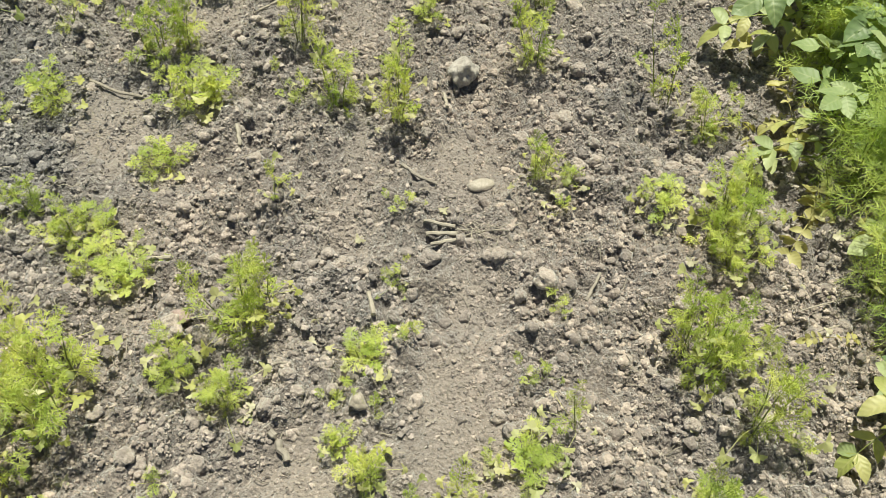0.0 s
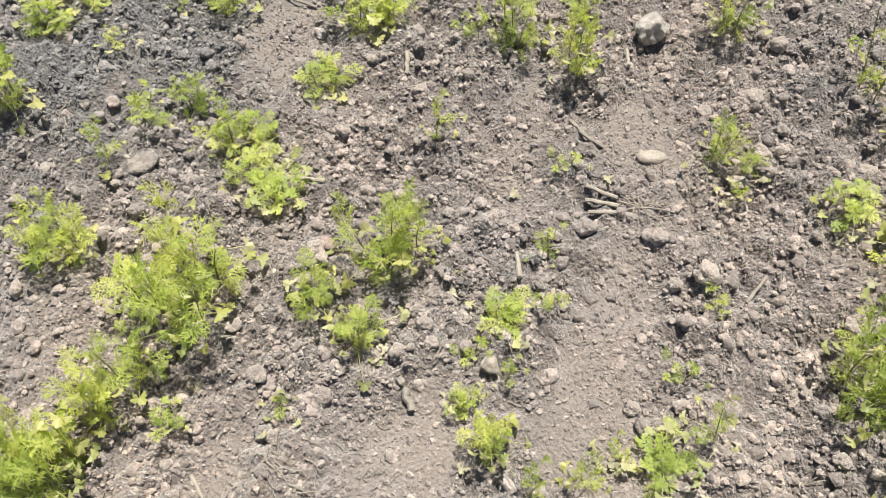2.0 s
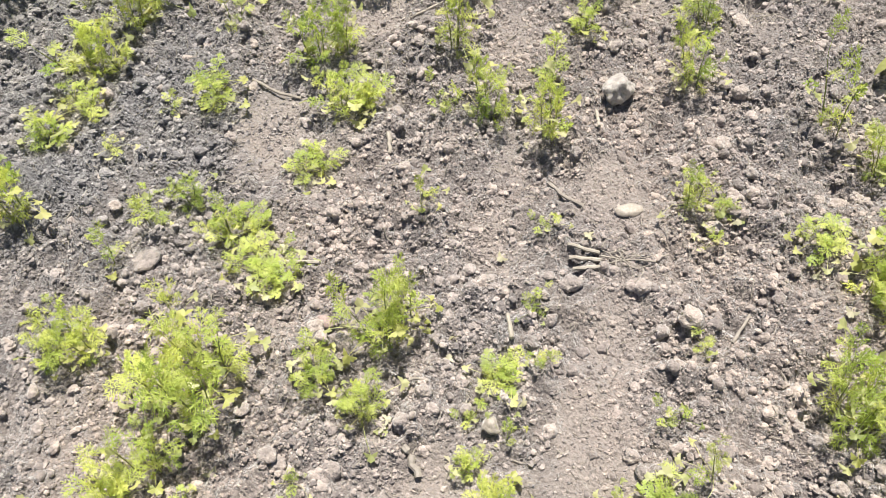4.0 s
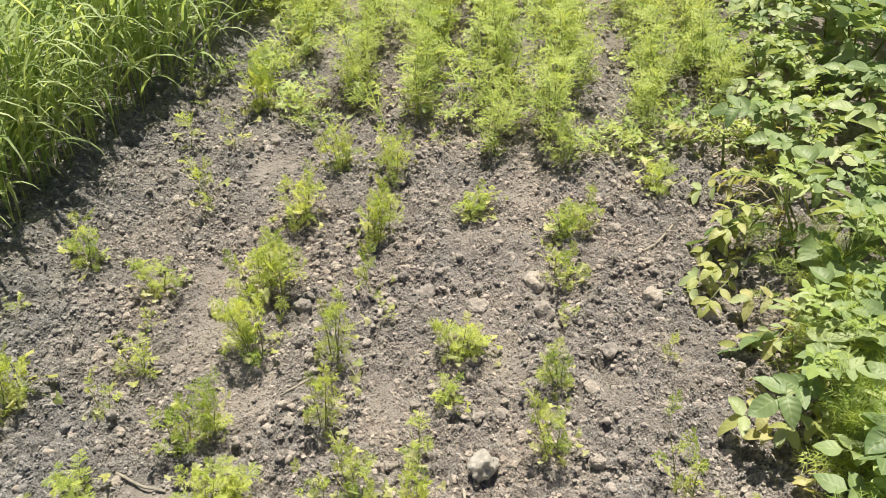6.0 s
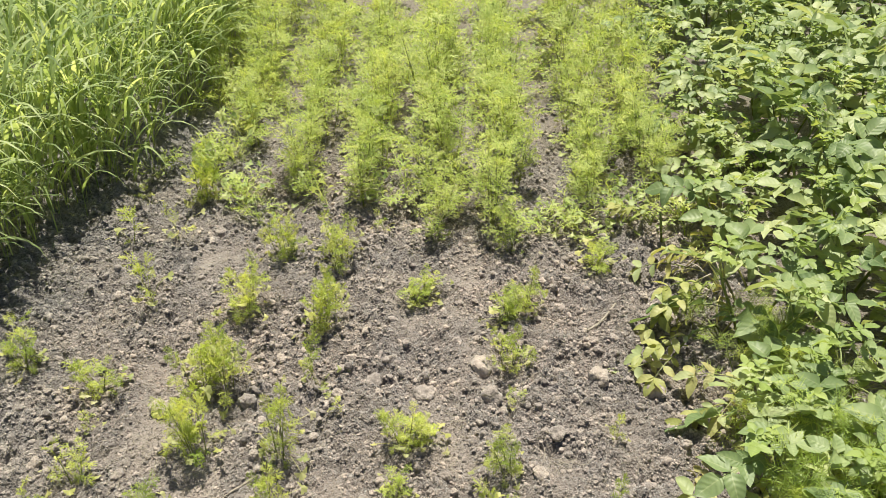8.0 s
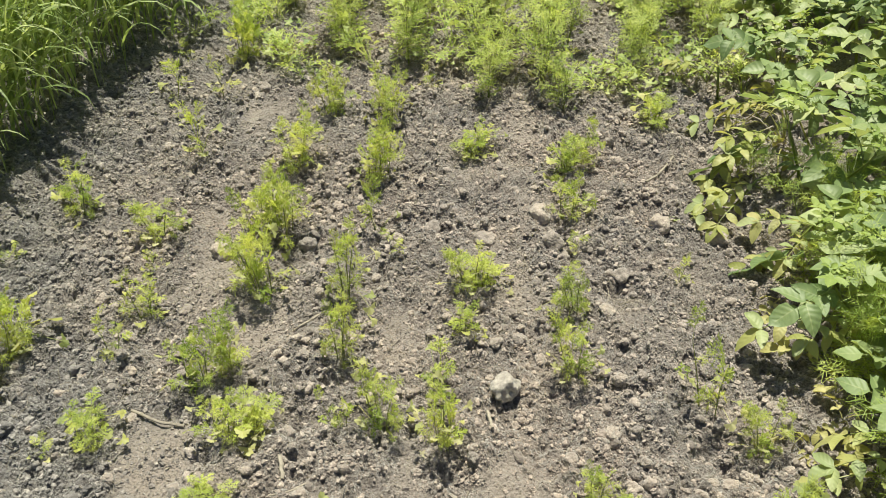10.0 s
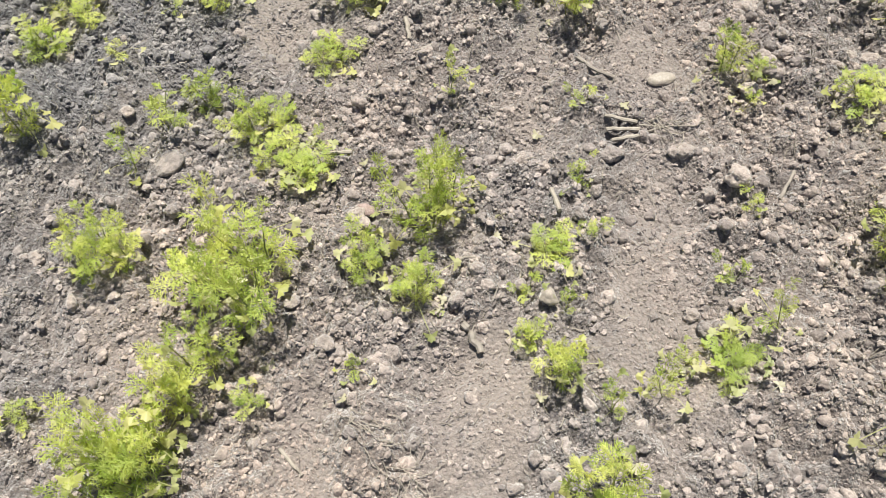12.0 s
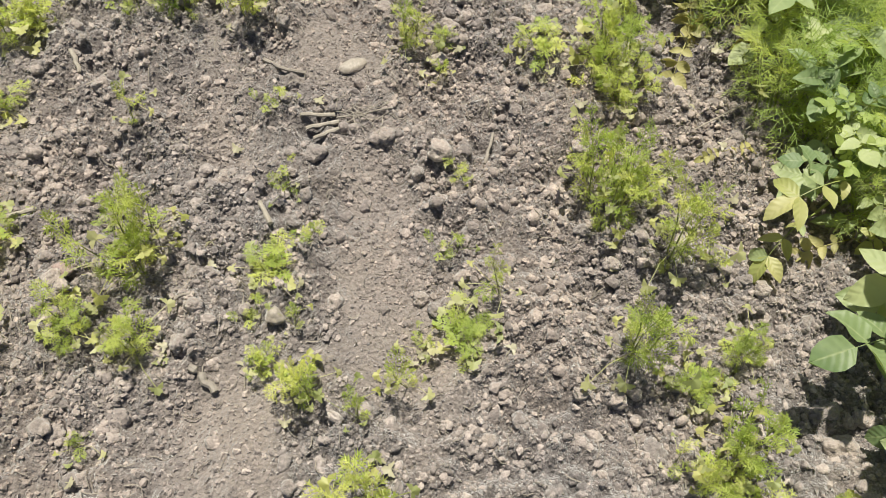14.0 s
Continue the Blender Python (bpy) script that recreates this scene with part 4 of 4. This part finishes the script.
sprawled_potato(855, (0.96, 1.32), (0.76, 1.27), 3, "yellowing potato shoot fallen out over the soil")
sprawled_potato(856, (0.98, 1.74), (0.78, 1.70), 3, "yellowing potato shoot fallen out over the soil")


lush_green = leaf_material("lush_feathery_leaf", (0.19, 0.29, 0.075), (0.35, 0.45, 0.125), (0.52, 0.585, 0.195), glow=0.48)
LUSH = [frond_mesh("feathery_leaf", 180 + k, lush_green, 0.062 + 0.006 * (k % 3), 5, 0.0125 + 0.002 * (k % 2), 0.0009, 0.8 + 0.25 * (k % 3), 0.8, 3) for k in range(6)]


def herbs_among_potatoes():
    r = random.Random(77)
    kinds = [herb(900 + k, 0.14, 2 + k % 2, 6, 2, 0.35, 0.0, LUSH, 1.1) for k in range(4)]
    used = set()
    for n in range(40):
        y = 0.30 + 2.17 * (n + r.random()) / 40
        x = 0.78 + 0.40 * r.random() ** 1.3 + 0.02 * (y - 0.4)
        s = r.uniform(1.0, 1.5) + 0.8 * (x - 0.79)
        ob = place_copy(kinds, used, r.randrange(4), (x, y, ground_z(x, y)), Euler((r.uniform(-0.2, 0.2), r.uniform(-0.25, 0.1), r.uniform(0, 6.3))), (s * 0.85, s * 0.85, s))
        tagged(ob, "lush green feathery herb growing up among the potato leaves", "herb", "herbs among the potatoes")
    for n in range(26):
        x, y = r.uniform(0.82, 1.06), r.uniform(0.85, 1.95)
        s = r.uniform(1.3, 2.0)
        ob = place_copy(kinds, used, r.randrange(4), (x, y, ground_z(x, y)), Euler((r.uniform(-0.2, 0.2), r.uniform(-0.3, 0.1), r.uniform(0, 6.3))), (s * 0.9, s * 0.9, s))
        tagged(ob, "tall lush green feathery herb at the edge of the potatoes", "herb", "herbs among the potatoes")


herbs_among_potatoes()


# ---- withered shoots at the edge of the potatoes ----
withered_yellow = leaf_material("withered_potato_leaf", (0.26, 0.26, 0.085), (0.36, 0.35, 0.13), (0.46, 0.42, 0.20), glow=0.32, vein=0.25)
WITHERED = [potato_leaf_mesh("withered_leaf", 760 + k, withered_yellow, 0.11 + 0.01 * k, 0.042 + 0.003 * k) for k in range(4)]


def withered_shoot(seed, x, y, leaves, size, label):
    """A dying potato shoot: a short bent stem with limp yellow leaves spread on the soil."""
    r = random.Random(seed)
    base = new("withered_potato_shoot")
    base.location = (x, y, ground_z(x, y))
    h = Heap()
    h.tube([Vector((0, 0, -0.01)), Vector((r.uniform(-0.01, 0.01), 0, 0.025)), Vector((r.uniform(-0.03, 0.01), r.uniform(-0.02, 0.02), 0.045))], [0.0026, 0.0022, 0.0014], 5)
    mesh_object("stem", h.v, h.f, straw, base, smooth=True)
    a = r.uniform(0, 6.3)
    for i in range(leaves):
        a += 6.283 / leaves + r.uniform(-0.5, 0.5)
        m = Matrix.Translation((0, 0, 0.02 + 0.006 * i)) @ Euler((radians(r.uniform(-52, -18)), r.uniform(-0.5, 0.5), a)).to_matrix().to_4x4() @ Matrix.Scale(size * r.uniform(0.7, 1.1), 4)
        shared("leaf", WITHERED[r.randrange(4)], m, base)
    return tagged(base, label, "potato plant", "withered potato shoots")


def withered_tangle(seed, x, y, count, label):
    """Bare arched stems of a dead potato plant, with shrivelled leaves hanging on them."""
    r = random.Random(seed)
    base = new("dead_potato_plant")
    base.location = (x, y, ground_z(x, y))
    for i in range(count):
        a, reach, rise = r.uniform(0, 6.3), r.uniform(0.08, 0.20), r.uniform(0.06, 0.16)
        out = Vector((math.cos(a), math.sin(a), 0))
        side = Vector((-out.y, out.x, 0)) * r.uniform(-0.05, 0.05)
        pts = [out * reach * t + side * math.sin(3.1 * t) + Vector((0, 0, rise * math.sin(2.6 * t) - 0.008 * (t == 0))) for t in (0, 0.25, 0.5, 0.75, 1.0)]
        h = Heap()
        h.tube(pts, [0.0034, 0.0030, 0.0027, 0.0023, 0.0016], 5)
        mesh_object("stem", h.v, h.f, potato_yellow if i % 2 else straw, base, smooth=True)
        m = Matrix.Translation(pts[3]) @ Euler((radians(r.uniform(-60, -20)), r.uniform(-0.5, 0.5), a - 1.57)).to_matrix().to_4x4() @ Matrix.Scale(r.uniform(0.45, 0.75), 4)
        shared("leaf", (WITHERED + POTATO_YELLOW)[r.randrange(7)], m, base)
    return tagged(base, label, "potato plant", "withered potato shoots")


withered_tangle(1040, 0.96, 2.58, 8, "dead potato plant with bare arched yellow stems")
withered_tangle(1041, 0.90, 2.40, 5, "dead potato plant with bare arched yellow stems")
LIMP = "withered potato shoot with limp yellow leaves on the soil"
for n, (x, y, leaves, size) in enumerate([(0.73, 1.84, 4, 0.8), (0.75, 1.43, 4, 0.8), (0.77, 1.25, 3, 0.9), (0.72, 1.12, 4, 0.85), (0.82, 1.13, 4, 0.8), (0.78, 1.62, 3, 0.9), (0.80, 1.98, 3, 0.8), (0.85, 0.62, 3, 0.7)]):
    withered_shoot(1000 + n, x, y, leaves, size, LIMP)
withered_shoot(1020, 0.674, 0.825, 2, 0.45, "tiny pale yellow potato seedling alone on the soil")
withered_shoot(1021, 0.62, 1.37, 3, 0.5, "shrivelled dull yellow-brown potato leaves on soil")


# ---- wheat at the border ----
def wheat():
    """Each tiller: a thin upright stalk and a few long leaves that arch over and hang at the tip."""
    r = random.Random(41)
    h = Heap()
    up = Vector((0, 0, 1))

    def blade(p, a, length, width, rise, droop, n):
        out = Vector((math.cos(a), math.sin(a), 0))
        side = Vector((-out.y, out.x, 0))
        e, vs = rise, []
        for k in range(n + 1):
            t = k / n
            half = width / 2 * (0.6 + 0.4 * math.sin(math.pi * min(1, t * 1.4))) * (1 - t ** 3) + 0.0004
            vs += [p - side * half, p + side * half]
            p = p + (out * math.cos(e) + up * math.sin(e)) * length / n
            e -= droop * (0.4 + 1.2 * t) / n
            side = (side + Vector((r.uniform(-0.12, 0.12), r.uniform(-0.12, 0.12), r.uniform(-0.16, 0.16)))).normalized()
        h.add(vs, [(2 * k, 2 * k + 1, 2 * k + 3, 2 * k + 2) for k in range(n)])

    for i in range(2800):
        y = 1.3 + 7.4 * r.random() ** 1.1
        inward = 2.6 * r.random() ** 1.7
        x = wheat_edge(y) - inward + 0.04 + r.gauss(0, 0.07)
        p = Vector((x, y, ground_z(x, y) - 0.01))
        tall = r.uniform(0.40, 0.78) * (0.8 + 0.2 * min(1.0, inward / 0.3))
        a = r.uniform(-1.3, 1.3) if inward < 0.4 else r.uniform(0, 6.3)
        lean = r.uniform(0.02, 0.22)
        tip = p + Vector((math.cos(a) * math.sin(lean), math.sin(a) * math.sin(lean), math.cos(lean))) * tall
        h.blade(p, tip, 0.0050, 0.0030, Vector((-math.sin(a), math.cos(a), 0)))
        for k in range(4):
            t = (0.25, 0.5, 0.75, 1.0)[k] * r.uniform(0.85, 1.0)
            b = a + r.gauss(0, 0.9) if inward < 0.4 else r.uniform(0, 6.3)
            blade(p.lerp(tip, t), b, r.uniform(0.24, 0.48), r.uniform(0.012, 0.022), r.uniform(0.9, 1.45), r.uniform(1.6, 3.4), 7)
    ob = mesh_object("wheat_grass", h.v, h.f, wheat_green, smooth=True)
    return tagged(ob, "dense long green wheat blades arching over the border", "wheat grass", kind="stuff")


wheat()


# ---- sticks, straw and dry scraps ----
def stick(name, a, b, radius, label, mat, category="stick", sag=0.0, lift=0.006, knots=5, group=""):
    """A crooked stick lying from a to b."""
    a, b = Vector((*a, 0)), Vector((*b, 0))
    r = random.Random(int(a.x * 7000 + a.y * 13000) + 50000)
    side = (b - a).cross(Vector((0, 0, 1))).normalized()
    pts, rad = [], []
    for i in range(knots + 1):
        t = i / knots
        p = a.lerp(b, t) + side * (sag * math.sin(math.pi * t) + r.uniform(-0.4, 0.4) * radius)
        pts.append(p)
        rad.append(radius * r.uniform(0.8, 1.12))
    heights = [ground_z(p.x, p.y) for p in pts]
    level = [heights[0] + (heights[-1] - heights[0]) * i / knots for i in range(knots + 1)]
    raise_by = 0.5 * max(g - v for g, v in zip(heights, level)) + radius * 0.5 + lift * 0.4
    for p, v in zip(pts, level):
        p.z = v + raise_by
    h = Heap()
    h.tube(pts, rad, 7)
    mid = pts[0].copy()
    ob = mesh_object(name, [v - mid for v in h.v], h.f, mat)
    ob.location = mid
    return tagged(ob, label, category, group)


STALKS = "short dry stalks lying side by side"
stick("dry_stalk", (-0.075, 1.090), (-0.010, 1.083), 0.0042, "short pale dry stalk in a bundle on the soil", straw, "stalk", group=STALKS, lift=0.012)
stick("dry_stalk", (-0.069, 1.070), (-0.004, 1.068), 0.0045, "short pale dry stalk in a bundle on the soil", straw, "stalk", group=STALKS, lift=0.012)
stick("dry_stalk", (-0.058, 1.046), (-0.006, 1.050), 0.0042, "short pale dry stalk in a bundle on the soil", straw, "stalk", group=STALKS, lift=0.012)
stick("dry_straw", (-0.006, 1.075), (0.127, 1.102), 0.0016, "thin bleached straw across the soil", straw, "straw", sag=0.012, lift=0.01)
stick("dry_straw", (-0.01, 1.055), (0.10, 1.068), 0.0014, "thin bleached straw across the soil", straw, "straw", sag=-0.01, lift=0.01)
stick("wood_piece", (-0.317, 0.620), (-0.281, 0.572), 0.0075, "broken weathered grey piece of wood on the soil", dry_wood, "wood", lift=0.016)
stick("split_stalk", (-0.174, 0.916), (-0.156, 0.853), 0.0048, "split whitish dry stalk lying on soil", straw, "stalk", lift=0.008)
stick("twig", (0.250, 0.917), (0.282, 0.979), 0.0036, "short grey-brown twig on the soil", dry_wood, "twig", lift=0.01)
stick("curled_root", (-0.346, 0.714), (-0.296, 0.739), 0.0026, "thin curled dry root arched over a clod", dry_wood, "root", sag=-0.018, lift=0.014, knots=7)
stick("stick", (-0.548, 1.757), (-0.475, 1.828), 0.0040, "straight bleached stick lying on the soil", straw, lift=0.008)
stick("twig", (0.480, 2.408), (0.590, 2.543), 0.0040, "long pale twig beside the potato plants", straw, "twig", sag=0.01, lift=0.01)
stick("dry_stalk", (-0.048, 1.479), (-0.039, 1.409), 0.0038, "short upright-lying pale stalk below the large stone", straw, "stalk", lift=0.008)
stick("stick", (-0.890, 1.488), (-0.757, 1.448), 0.0042, "thin brown stick on the grey soil", dry_wood, sag=0.008, lift=0.008)
stick("stick", (-0.131, 1.250), (-0.053, 1.205), 0.0046, "dark weathered stick half sunk in soil", dry_wood, sag=0.006, lift=0.004)
stick("dry_stalk", (-0.509, 1.347), (-0.496, 1.293), 0.0052, "pale flattened dry stalk on the soil", straw, "stalk", lift=0.008)
stick("dry_straw", (-0.521, 1.254), (-0.442, 1.288), 0.0024, "yellowish dry straw on the soil", straw, "straw", sag=0.008, lift=0.01)
stick("stick", (-0.608, 0.378), (-0.561, 0.339), 0.0036, "short dry stick on trodden soil", straw, lift=0.008)
stick("dry_stalk", (-0.630, 0.973), (-0.570, 0.970), 0.0046, "pale flat dry stalk below a bushy herb", straw, "stalk", lift=0.012)
stick("dry_straw", (0.636, 0.889), (0.769, 0.937), 0.0015, "long bleached straw at the edge of the potatoes", straw, "straw", sag=-0.002, lift=0.018)
stick("dry_straw", (0.656, 0.851), (0.773, 0.888), 0.0015, "long bleached straw at the edge of the potatoes", straw, "straw", sag=0.003, lift=0.018)
stick("twig", (0.696, 0.421), (0.782, 0.454), 0.0020, "thin pale twig at the edge of the potatoes", straw, "twig", sag=0.008, lift=0.014)


stick("dry_husk", (0.837, 3.116), (1.017, 3.132), 0.009, "long bleached grey husk at the foot of the herbs", straw, "husk", sag=0.015, lift=0.02)
stick("dry_straw", (-0.926, 3.673), (-0.719, 3.526), 0.0024, "long pale straw bent across the soil", straw, "straw", sag=-0.012, lift=0.012)


def fibre_heap(name, places, count, reach, seed, label):
    """A tangle of dry roots and straw lying on the soil."""
    r = random.Random(seed)
    h = Heap()
    for i in range(count):
        (ax, ay), (bx, by) = places
        t = r.random()
        p = Vector((ax + (bx - ax) * t + r.gauss(0, 0.012), ay + (by - ay) * t + r.gauss(0, 0.012), 0))
        d = math.atan2(by - ay, bx - ax) + r.gauss(0, 0.7)
        pts = []
        for k in range(5):
            q = p + Vector((math.cos(d), math.sin(d), 0)) * reach * k / 4
            q.z = ground_z(q.x, q.y) + 0.006 + 0.008 * math.sin(k * 0.8) * r.random()
            pts.append(q)
            d += r.gauss(0, 0.2)
        h.tube(pts, [0.0008, 0.0010, 0.0009, 0.0007, 0.0004], 4)
    ob = mesh_object(name, h.v, h.f, straw)
    return tagged(ob, label, "dry roots", kind="stuff")


fibre_heap("root_tangle", ((-0.493, 0.445), (-0.380, 0.335)), 26, 0.06, 61, "tangle of dry roots and straw on trodden soil")
fibre_heap("straw_tangle", ((0.261, 1.961), (0.340, 1.846)), 22, 0.07, 62, "tangle of dry straw on the soil")
fibre_heap("straw_tangle", ((-0.02, 1.09), (0.10, 1.05)), 18, 0.06, 63, "thin straw scattered beside the dry stalks")


def dry_litter():
    """Short bits of straw, rootlets and leaf stalks strewn over the bed."""
    r = random.Random(66)
    h = Heap()
    made = 0
    while made < 2700:
        x, y = r.uniform(-1.4, 0.85), r.uniform(0.1, 2.9)
        if 0.55 + noise.noise((x * 4, y * 4, 40.0)) < r.random():
            continue
        made += 1
        d, bend = r.uniform(0, 6.3), r.gauss(0, 0.5)
        reach, thick = r.uniform(0.012, 0.05) * r.uniform(0.6, 1.0), r.uniform(0.0005, 0.0012)
        pts, tip = [], r.uniform(0.0, 0.012)
        for k in range(4):
            q = Vector((x, y, ground_z(x, y) + 0.005 + tip * k / 3))
            pts.append(q)
            x, y = x + math.cos(d) * reach / 3, y + math.sin(d) * reach / 3
            d += bend
        h.tube(pts, [thick, thick, thick * 0.9, thick * 0.6], 3)
    return tagged(mesh_object("dry_litter", h.v, h.f, straw), "short bits of dry straw and rootlets strewn on soil", "straw", kind="stuff")


dry_litter()

# pale shrivelled leaves fallen beside the plants
dead_leaf = leaf_material("shrivelled_leaf", (0.24, 0.23, 0.13), (0.33, 0.31, 0.20), (0.42, 0.39, 0.29), glow=0.2)
DEAD = [fan_leaf_mesh("dead_leaf", 160 + k, dead_leaf, 0.009 + 0.002 * k, 0.012) for k in range(4)]
FALLEN = [(-0.31, 0.90), (-0.47, 0.84), (-0.42, 0.75), (-0.27, 0.79), (-0.25, 0.78), (-0.88, 0.64), (0.08, 0.57), (0.15, 0.53), (-0.55, 0.96), (-0.48, 0.84), (0.07, 0.58), (0.14, 0.53), (-0.14, 0.73), (0.05, 0.57), (-0.48, 0.82), (-0.13, 0.73), (-0.04, 0.39), (-0.01, 0.38), (0.51, 1.15), (0.49, 1.08), (0.46, 1.00), (-0.20, 1.07), (-0.02, 1.12), (-0.52, 0.47), (0.73, 1.26), (0.72, 1.12), (0.78, 1.08), (0.68, 0.85), (0.65, 0.94), (0.72, 2.91), (0.36, 2.88)]
rng = random.Random(88)
beside = [(p[0] + rng.gauss(0, 0.6 * p[3]), p[1] - abs(rng.gauss(0, 0.6 * p[3]))) for row in (ROW_B, ROW_C, ROW_D, ROW_E, ROW_F, ROW_G) for p in row if p[4] and p[1] < 1.5]
for x, y in FALLEN + beside:
    ob = new("dead_leaf", DEAD[rng.randrange(4)])
    ob.matrix_basis = Matrix.LocRotScale((x, y, ground_z(x, y) + 0.006), Euler((rng.uniform(-0.4, 0.2), rng.uniform(-0.3, 0.3), rng.uniform(0, 6.3))), (1, 1, 1))
    tagged(ob, "shrivelled pale cream leaf lying on the soil", "dead leaf", "fallen leaves on the bed")
